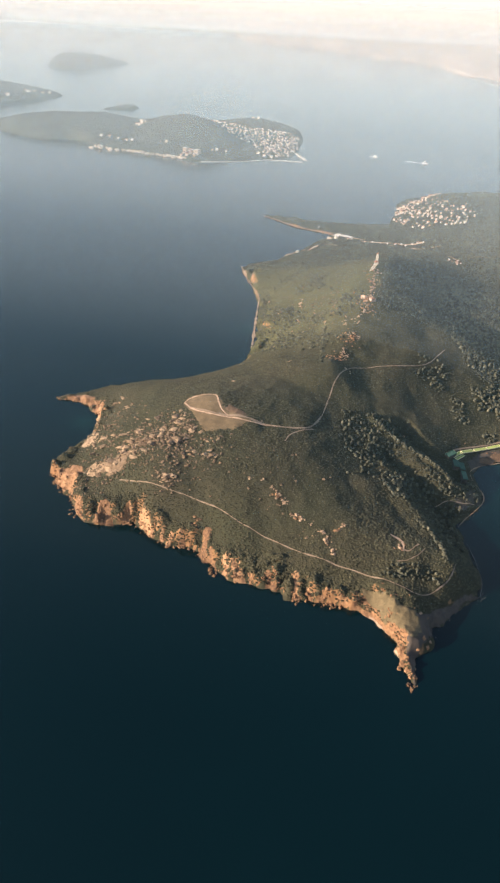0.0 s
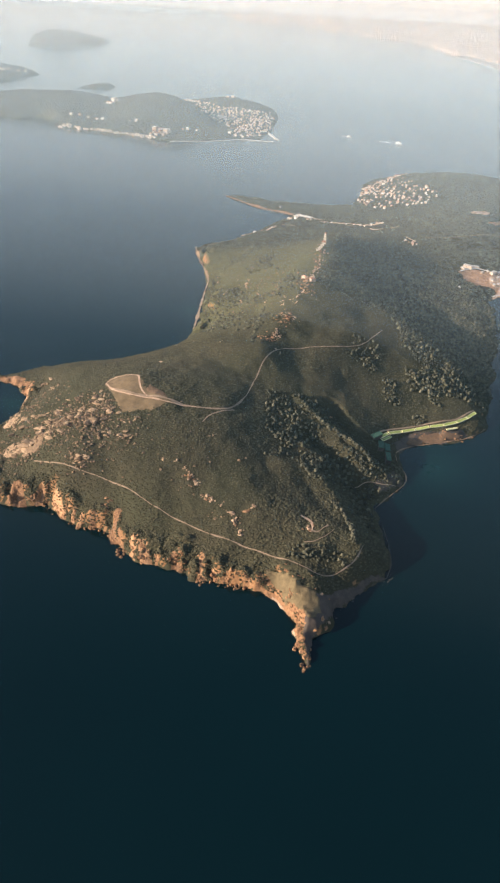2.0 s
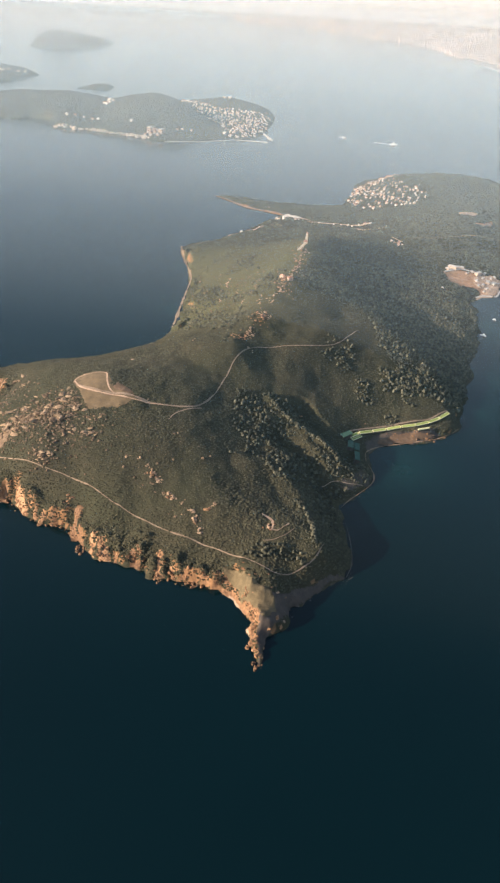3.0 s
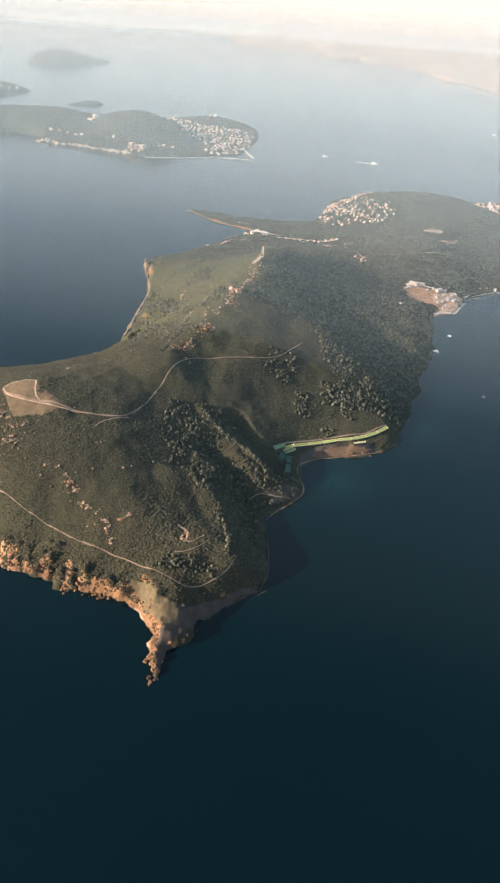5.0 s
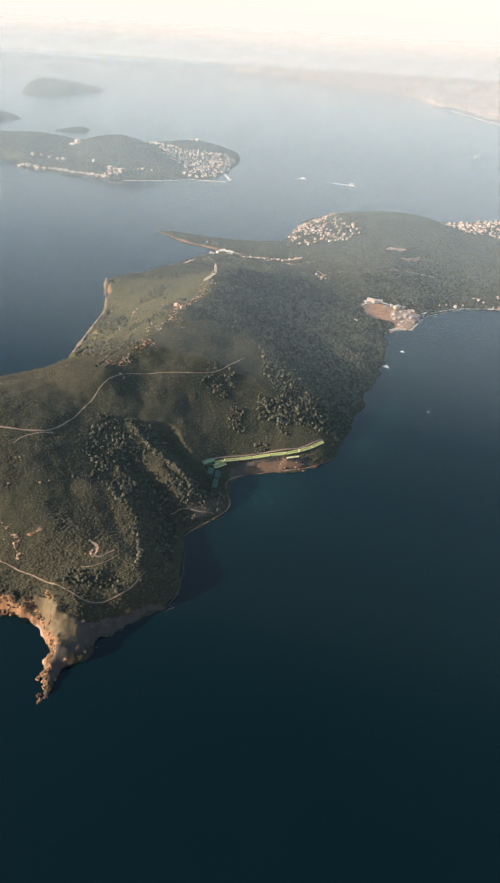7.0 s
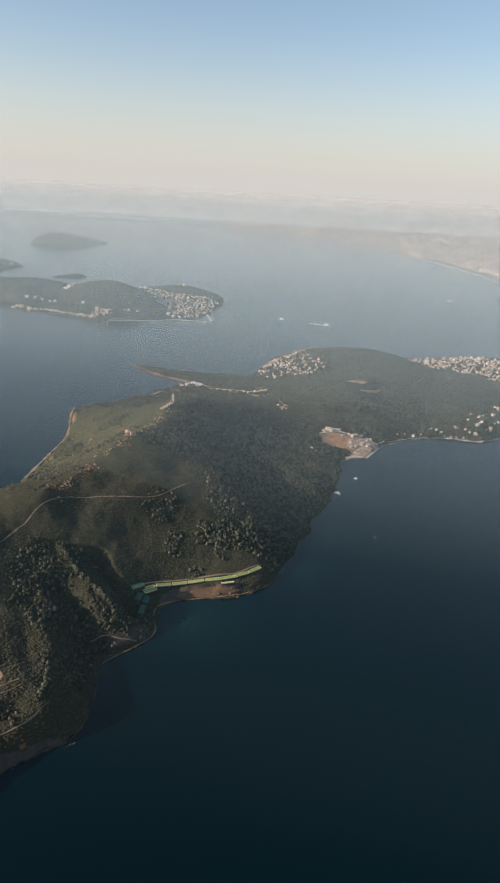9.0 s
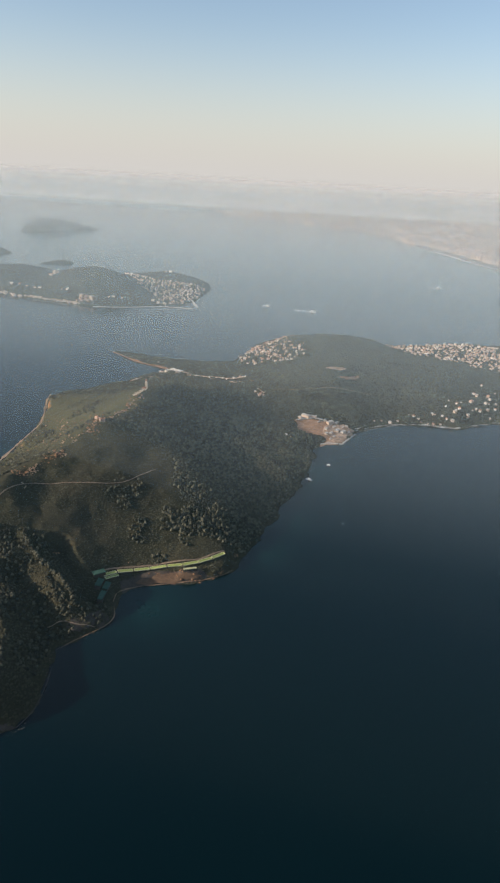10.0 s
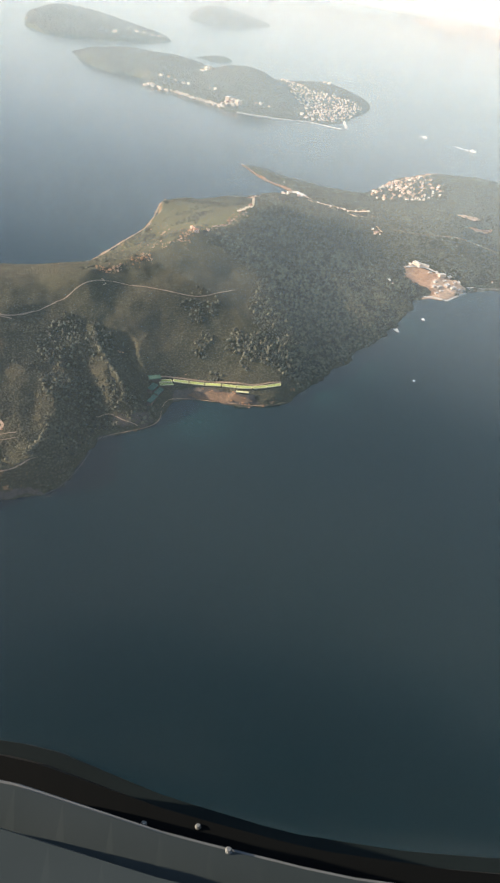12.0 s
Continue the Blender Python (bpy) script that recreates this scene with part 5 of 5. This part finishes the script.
# the second island's town and its scattered buildings
far_houses(second, spread(rng, [(-104, 1300), (-88, 1298), (-42, 1266), (7, 1262), (44, 1282), (50, 1257), (45, 1180), (30, 1112), (1, 1100), (-13, 1126), (-27, 1158), (-69, 1242)], 300, 3.2), 1.7, "crowded pale houses with tiled roofs on the far island", 3, FAR_WALL)
far_houses(isle, spread(rng, [(142, 800), (150, 775), (178, 756), (214, 750), (222, 768), (205, 790), (208, 850), (185, 850), (158, 842)], 70, 2.6), 1.05, "small pale village houses scattered over the hillside", 9)
far_houses(isle, spread(rng, [(318, 880), (335, 815), (375, 818), (404, 792), (413, 748), (445, 738), (520, 780), (540, 900), (440, 930), (380, 908)], 430, 2.8), 1.5, "crowded town houses filling the north shore", 5)
copy_scaled(FARH, [(-122, 1073, 70, 1.2), (-115, 1080, 60, 1.3), (-128, 1078, 80, 1.0), (-112, 1072, 75, 1.0), (-119, 1086, 60, 1.2), (-126, 1084, 70, 1.9), (-117, 1076, 75, 2.0), (-108, 1078, 65, 1.7), (-122, 1068, 80, 1.4), (-111, 1066, 70, 1.5), (-131, 1071, 70, 1.3), (-270, 1159, 80, 1.0), (-257, 1161, 85, 1.2), (-242, 1155, 85, 1.1), (-229, 1155, 80, 0.9), (-220, 1156, 80, 1.0),
                   (-222, 1216, 60, 1.3), (-213, 1218, 70, 1.4), (-216, 1210, 50, 1.0), (-206, 1214, 60, 0.9), (-87, 1098, 70, 1.0), (-80, 1099, 75, 0.9), (-66, 1100, 70, 0.8), (-17, 1108, 70, 1.5), (-8, 1104, 75, 1.0), (3, 1101, 70, 1.0),
                   (-33, 1314, 40, 1.0), (-24, 1314, 60, 0.9), (-104, 1303, 60, 1.3), (-96, 1303, 60, 1.2), (-168, 1113, 80, 1.0), (-159, 1113, 85, 0.9)], second)
copy_scaled(FARH, [(-505, 1600, 40, 1.1), (-520, 1590, 60, 1.3), (-500, 1625, 50, 1.2), (-535, 1575, 70, 1.0), (-548, 1540, 40, 1.3), (-515, 1615, 60, 1.2), (-530, 1600, 30, 1.4), (-490, 1640, 20, 1.0)], third)
for ob in VILLA + TOWNH + SHED + SHORE_H + FARH:
    for o in list(ob.children_recursive) + [ob]:
        bpy.data.objects.remove(o)

# pale cliffs of the second island
CLIFF = [boulder_mesh(s + 40, PALE_CLIFF) for s in range(4)]
for i in range(30):
    x = -272 + i * 5.2 + rnd.uniform(-3, 3)
    y = float(np.interp(x, (-272, -208, -163, -120), (1108, 1090, 1075, 1059))) + rnd.uniform(0, 3)
    boulder(x, y, rnd.uniform(2.6, 4.6), 1.3, rnd.uniform(0, 3), CLIFF, "pale cliff rock on the far shore", "far shore rocks", 0.4, second)

# hilltop monastery: bell tower, chapel, terrace walls
mona = thing("monastery", "small pale stone hilltop monastery with a bell tower", "monastery")
mona.location = (90, 519, float(isle.at(90, 519)))
bm = box_bm(-0.9, 0.9, -0.9, 0.9, -2, 5.2)
add_box(bm, -0.65, 0.65, -0.65, 0.65, 5.2, 6.6)
bmesh.ops.bevel(bm, geom=bm.edges[:], offset=0.06, segments=1, affect="EDGES")
tower = part("bell_tower", bm, STONE_WALL, mona)
bm = bmesh.new()
bmesh.ops.create_cone(bm, cap_ends=True, segments=8, radius1=0.85, radius2=0.05, depth=1.3, matrix=Matrix.Translation((0, 0, 7.2)))
part("spire", bm, ROOF_TILE, tower, "pointed tiled spire")
part("chapel", box_bm(-2.4, 0.6, -5.2, -2.6, -2, 1.6), STONE_WALL, mona)
bm = bmesh.new()
ridge = [bm.verts.new(p) for p in ((-2.6, -5.4, 1.6), (0.8, -5.4, 1.6), (0.8, -2.4, 1.6), (-2.6, -2.4, 1.6), (-0.9, -5.4, 2.5), (-0.9, -2.4, 2.5))]
for f in ((0, 1, 4), (1, 2, 5, 4), (2, 3, 5), (3, 0, 4, 5), (3, 2, 1, 0)):
    bm.faces.new([ridge[i] for i in f])
part("chapel_roof", bm, ROOF_TILE, mona, "red-brown gabled roof")
for k in range(4):
    wx, wy = -2.2 - 1.1 * k, -8.2 - 2.6 * k
    wz = float(isle.at(90 + wx, 519 + wy)) - mona.location.z
    part("terrace_wall", box_bm(wx - 1.5, wx + 1.3, wy - 0.4, wy + 0.4, wz - 2.5, wz + 1.1), STONE_WALL, mona)
hut = house_kind(2.4, 3.4, 1.7, "hip", "ruined reddish stone hut on the ridge", "ridge huts", "hut")
hut.matrix_world = Matrix.Translation((72, 441, float(isle.at(72, 441)))) @ Euler((0, 0, 0.7)).to_matrix().to_4x4()
copy_thing(hut, Matrix.Translation((77, 435, float(isle.at(77, 435)))) @ Euler((0, 0, 2.1)).to_matrix().to_4x4())

# ---- terrace beds above the cove ----
EDGE = curve_points([(111.5, 303), (116, 307.8), (121, 310.6), (128, 313.6), (135.5, 316.2), (143, 318.6), (151, 320.4), (158.5, 324), (165, 328.6), (171, 334.5)], 0.5)
CUTS = np.linspace(0, len(EDGE) - 1, 9).astype(int)


def terrace_bed(a, b, width, net, label, group, heights=None):
    """A long raised bed between two plan points: netted top, pale kerb round it."""
    a, b = np.array(a), np.array(b)
    d = b - a
    length = float(np.hypot(*d))
    z = max(float(isle.at(*(a + d * k + np.array([-d[1], d[0]]) / length * width * s))) for k in (0, 0.5, 1) for s in (0, 0.5, 1)) + (0.25 if net == BED_GREEN else 0.7)
    z, fall = (heights[0], heights[1] - heights[0]) if heights else (z, 0.0)
    bed = thing("terrace_bed", label, "terrace bed", group)
    bed.matrix_world = Matrix.Translation((a[0], a[1], z)) @ Euler((0, 0, math.atan2(d[1], d[0]))).to_matrix().to_4x4() @ Euler((radians(9), -math.atan2(fall, length), 0)).to_matrix().to_4x4()
    w = 0.15
    part("base", box_bm(0.05, length - 0.05, 0.05, width - 0.05, -3.5, -0.02), DARKENED_EARTH, bed)
    bm = bmesh.new()
    bmesh.ops.create_grid(bm, x_segments=10, y_segments=3, size=0.5)
    for v in bm.verts:
        v.co = Vector((w + (v.co.x + 0.5) * (length - 2 * w), w + (v.co.y + 0.5) * (width - 2 * w), 0.08 + 0.1 * noise.noise(Vector((v.co.x * 5 + a[0], v.co.y * 3, 0)))))
    part("netting", bm, net, bed)
    bm = bmesh.new()
    for box in ((0, length, 0, w), (0, length, width - w, width), (0, w, w, width - w), (length - w, length, w, width - w)):
        add_box(bm, *box, -0.3, 0.22)
    part("kerb", bm, BED_EDGE if net == BED_GREEN else net, bed, "pale kerb" if net == BED_GREEN else "")


bed_tops = isle.at(EDGE[:, 0], EDGE[:, 1]) + 0.9
bed_tops = np.convolve(np.pad(bed_tops, 20, mode="edge"), np.ones(41) / 41, mode="valid").tolist()
for i, j in zip(CUTS, CUTS[1:]):
    a, b = EDGE[i], EDGE[j]
    cut = (b - a) / np.hypot(*(b - a)) * 0.3
    terrace_bed(a + cut, b - cut, 1.9, BED_GREEN, "long terrace bed under yellow-green netting", "terrace beds", (bed_tops[i], bed_tops[j]))
    if i < CUTS[1]:
        out = np.array([b[1] - a[1], a[0] - b[0]]) / np.hypot(*(b - a)) * 2.0
        terrace_bed(a + out + cut, b + out - cut, 1.5, BED_GREEN, "lower terrace bed under yellow-green netting", "terrace beds", (bed_tops[i] - 0.6, bed_tops[j] - 0.6))
terrace_bed((150.5, 317), (157, 319.4), 1.0, BED_EDGE, "narrow pale concrete slab by the bank", "terrace beds")
# west beds take the darker netting and kerb in place of shade
for a, b, w in [((107.6, 299.6), (112.6, 303.6), 3.0), ((112.4, 293.4), (112.8, 299.4), 3.0), ((115.8, 293.4), (116.2, 299.6), 2.8), ((115.4, 285.4), (115.7, 292.6), 2.6)]:
    terrace_bed(a, b, w, BED_SHADOW, "terrace bed under netting, its shade put into the colour", "teal beds")
ribbon("road", [(107, 304), (114, 310.5), (121, 314.4), (136, 320), (151, 324.4), (159, 328), (170, 337.5)], (0.9, 0.9), DIRT, "pale service track behind the terrace beds", "track", lift=0.5)

# jetties
def jetty(pts, width, top, label):
    c = [Vector((*p, 0)) for p in pts]
    ob = thing("jetty", label, "jetty")
    for a, b in zip(c, c[1:]):
        d = b - a
        bm = bmesh.new()
        add_box(bm, 0, d.length, -width / 2, width / 2, -2, top, Matrix.Translation(a) @ Euler((0, 0, math.atan2(d.y, d.x))).to_matrix().to_4x4())
        part("span", bm, CONCRETE, ob)


jetty([(40, 1154), (48, 1126), (56, 1098)], 3.6, 1.0, "pale concrete jetty off the far town")
jetty([(-100, 1049), (-72, 1055), (-46, 1062), (-20, 1076), (0, 1088), (24, 1086), (50, 1084)], 2.2, 0.8, "long low pale quay along the far shore")
jetty([(231, 527), (238, 531), (249, 531)], 1.6, 0.6, "short stone quay of the small harbour")
jetty([(249, 531), (256, 545), (262, 556)], 1.4, 0.6, "outer quay wall of the small harbour")


# ---- boats ----
def boat(x, y, length, turn, label, wake=0.0):
    ob = thing("boat", label, "boat", "boats")
    ob.matrix_world = Matrix.Translation((x, y, 0)) @ Euler((0, 0, radians(turn))).to_matrix().to_4x4()
    w, h = length * 0.16, length * 0.12
    bm = bmesh.new()
    rings = []
    for px, k, lift in ((-0.5, 0.85, 0), (-0.1, 1.0, 0), (0.25, 0.8, 0.1), (0.5, 0.04, 0.3)):
        rings.append([bm.verts.new((px * length, s * w * k * q, zz)) for s, q, zz in ((-1, 1, h * (1 + lift)), (-1, 0.6, -0.2), (1, 0.6, -0.2), (1, 1, h * (1 + lift)))])
    for a, b in zip(rings, rings[1:]):
        for i in range(4):
            bm.faces.new((a[i], a[(i + 1) % 4], b[(i + 1) % 4], b[i]))
    bm.faces.new(rings[0][::-1])
    bm.faces.new(rings[-1])
    part("hull", bm, WHITE, ob)
    bm = box_bm(-0.28 * length, 0.12 * length, -w * 0.62, w * 0.62, h, h * 2.1)
    add_box(bm, -0.18 * length, 0.02 * length, -w * 0.5, w * 0.5, h * 2.1, h * 2.9)
    part("cabin", bm, WHITE, ob)
    part("windows", box_bm(-0.24 * length, 0.125 * length, -w * 0.64, w * 0.64, h * 1.45, h * 1.75), DARK_GLASS, ob, "dark cabin window band")
    if wake:
        bm = bmesh.new()
        row = []
        for k in range(9):
            s = k / 8
            half = w * (0.9 + 1.3 * s) * (1 - 0.55 * s)
            row.append((bm.verts.new((-0.45 * length - wake * s, -half, 0.06)), bm.verts.new((-0.45 * length - wake * s, half, 0.06))))
        for (a, b), (c, d) in zip(row, row[1:]):
            bm.faces.new((a, b, d, c))
        part("wake", bm, FOAM, ob, "white foaming wake")


boat(168, 1153, 7.5, -25, "white ferry crossing the strait", 7)
boat(242, 1122, 10, -20, "white ferry with a long wake", 26)
boat(522, 1500, 10, -10, "distant white boat with a wake", 18)
boat(220, 455.5, 4.6, 150, "white motor yacht anchored off the wooded shore")
boat(235.6, 485, 2.8, 160, "small white boat moored off the harbour")
boat(253.5, 557, 2.6, 40, "small moored boat by the quay")
boat(240, 392, 1.4, 20, "tiny boat on the dark water")
boat(288, 1841, 9, 60, "distant pale boat on grey water")
boat(264, 566, 2.2, 30, "small moored boat near the shore")

# ---- the city ----
def city(seed):
    r = np.random.default_rng(seed)
    x, y = r.uniform(-500, 2000, 160000), r.uniform(1500, 4890, 160000)
    d = main.inland(x, y)
    dense = np.exp(-np.maximum(d - 60, 0) / 1300) * np.clip((5100 - y) / 600, 0, 1) * (0.75 + 0.6 * fbm(x, y, 220, 3, 3))
    ok = (d > np.where(y < 2620, 48, 8)) & (r.uniform(0, 1, x.size) < dense) & (x < 0.36 * y + 260)
    x, y, d = x[ok][:40000], y[ok][:40000], d[ok][:40000]
    z = main.at(x, y)
    n = x.size
    tall = np.clip(fbm(x, y, 300, 9, 3), 0, 1)
    w, l, h = r.uniform(4.5, 9.5, n), r.uniform(4.5, 10, n), r.uniform(6, 11, n) + tall * r.uniform(0, 16, n) * (r.uniform(0, 1, n) < 0.35)
    a = r.uniform(-0.3, 0.3, n) + r.choice([-0.5, -0.2, 0.1, 0.5], n)
    ca, sa = np.cos(a), np.sin(a)
    corner = [(-1, -1), (1, -1), (1, 1), (-1, 1)]
    co = np.stack([np.stack([x + (ca * i * w - sa * j * l) / 2, y + (sa * i * w + ca * j * l) / 2, z + k], -1) for k in (-4, h) for i, j in corner], 1)
    f = np.array([(0, 1, 5, 4), (1, 2, 6, 5), (2, 3, 7, 6), (3, 0, 4, 7), (4, 5, 6, 7)])
    faces = (f[None] + 8 * np.arange(n)[:, None, None]).reshape(-1, 4)
    tagged(new("city_blocks", mesh_from("city_blocks", co.reshape(-1, 3), faces, CITY_WALL)), "endless pale apartment blocks of the hazy city", "city", kind="stuff")


city(5)
ribbon("road", [(806, 1830), (781, 1930), (756, 1990), (712, 2224), (653, 2557)], (9, 9, 6), WHITE, "pale seafront road along the city shore", "road", main, 1.2, step=20)
ribbon("trim", [(838, 1830), (806, 1936), (780, 1998), (734, 2230), (668, 2571)], (26, 26, 22, 6), CITY_GROUND, "dull grey-green park strip behind the seafront", "park", main, 1.0, step=20)

# ---- cabin window ledge at the end of the flight ----
# ledge colours darkened: the cabin's shade is put into them
LEDGE_LINING = plain("shade_dark_plastic", [(0.3, (0.019, 0.027, 0.028)), (0.7, (0.027, 0.036, 0.037))], 6.0, 0.8)
LEDGE_RUBBER = plain("black_rubber", [(0.3, (0.0005, 0.0012, 0.0014)), (0.7, (0.001, 0.002, 0.0022))], 9.0, 0.9)
LEDGE_RIM = plain("dark_window_gasket", [(0.3, (0.004, 0.008, 0.009)), (0.7, (0.006, 0.011, 0.012))], 9.0, 0.9)
for m in (LEDGE_LINING, LEDGE_RUBBER, LEDGE_RIM):
    m.node_tree.nodes["Principled BSDF"].inputs["Specular IOR Level"].default_value = 0.12
# paler tone for the thin lip and the screw heads
LEDGE_LIP = plain("paler_lip", [(0.3, (0.07, 0.08, 0.08)), (0.7, (0.11, 0.12, 0.12))], 9.0, 0.5)


def ledge(name, near, far, angle0, angle1, material, parent, label=""):
    """A strip that runs beside the flight line, curving up behind: radii from the line, angles below level."""
    flight = Vector((0.958, 0.285, -0.033)).normalized()
    out = Vector((-flight.y, flight.x, 0)).normalized()
    up = flight.cross(out)
    bm = bmesh.new()
    rows = []
    for s in np.concatenate([np.linspace(-3.6, -0.2, 12), np.linspace(-0.16, 0.5, 24)]):
        bend = float(np.interp(s / 0.45, (-0.6, -0.19, 0.04, 0.26, 0.48, 1.0), (-3.0, -2.4, 0.0, 1.5, 1.9, 1.5)))
        ring = []
        for r, a in ((near, angle0), (near, angle1), (far, angle1), (far, angle0)):
            k = radians(a + bend)
            ring.append(bm.verts.new(Vector((228.802, 17.662, 197.709)) + flight * s + out * (r * math.cos(k)) - up * (r * math.sin(k))))
        rows.append(ring)
    for a, b in zip(rows, rows[1:]):
        for i in range(4):
            bm.faces.new((a[i], a[(i + 1) % 4], b[(i + 1) % 4], b[i]))
    bm.faces.new(rows[0][::-1])
    bm.faces.new(rows[-1])
    part(name, bm, material, parent, label)


sill = thing("window_ledge", "cabin window ledge, cabin shade put into its dark grey, with a black rubber seal", "window ledge")
ledge("outer_rim", 0.62, 0.66, 64.0, 65.4, LEDGE_RIM, sill)
ledge("rubber_seal", 0.52, 0.58, 64.9, 69.0, LEDGE_RUBBER, sill, "black rubber seal")
ledge("lip", 0.452, 0.47, 66.35, 66.55, LEDGE_LIP, sill, "thin paler lip")
ledge("lining", 0.45, 0.50, 66.5, 80.0, LEDGE_LINING, sill)
ledge("lower_panel", 0.42, 0.44, 69.2, 82.0, LEDGE_LINING, sill)



def window_pane(parent):
    """A pane added outside the ledge: clear, its thin pale film imitating window glare."""
    m = bpy.data.materials.new("glare_veil_acrylic")
    m.use_nodes = True
    n, l = m.node_tree.nodes, m.node_tree.links
    n.clear()
    clear, front, back, both, veil, out = [n.new("ShaderNode" + k) for k in ("BsdfTransparent", "BsdfDiffuse", "BsdfTranslucent", "MixShader", "MixShader", "OutputMaterial")]
    front.inputs["Color"].default_value = back.inputs["Color"].default_value = (0.72, 0.72, 0.66, 1)
    glare_amount = math_node(n, l, "ADD", math_node(n, l, "MULTIPLY", noise_node(n, l, 2.2, 3.0), 0.12), 0.006)
    l.new(front.outputs[0], both.inputs[1])
    l.new(back.outputs[0], both.inputs[2])
    l.new(glare_amount, veil.inputs[0])
    l.new(clear.outputs[0], veil.inputs[1])
    l.new(both.outputs[0], veil.inputs[2])
    l.new(veil.outputs[0], out.inputs[0])
    flight = Vector((0.958, 0.285, -0.033)).normalized()
    side = Vector((-flight.y, flight.x, 0)).normalized()
    up = flight.cross(side) * -1 if flight.cross(side).z < 0 else flight.cross(side)
    bm = bmesh.new()
    rows = [[bm.verts.new(Vector((228.802, 17.662, 197.709)) + flight * s + side * o + up * h) for o, h in ((0.285, -0.64), (0.345, -0.15), (0.40, 0.4))] for s in np.linspace(-7.0, 0.6, 12)]
    for a, b in zip(rows, rows[1:]):
        for i in range(2):
            bm.faces.new((a[i], a[i + 1], b[i + 1], b[i]))
    ob = part("pane", bm, m, parent, "added acrylic window pane, its pale film imitating glare")
    ob.visible_shadow = False


window_pane(sill)
for x, y, z in ((228.729, 17.862, 197.235), (228.763, 17.874, 197.234), (228.789, 17.842, 197.293)):
    bm = bmesh.new()
    bmesh.ops.create_cone(bm, cap_ends=True, segments=10, radius1=0.0022, radius2=0.0012, depth=0.002, matrix=Matrix.Translation((x, y - 0.0005, z + 0.001)))
    part("screw", bm, LEDGE_LIP, sill, "small paler screw head")
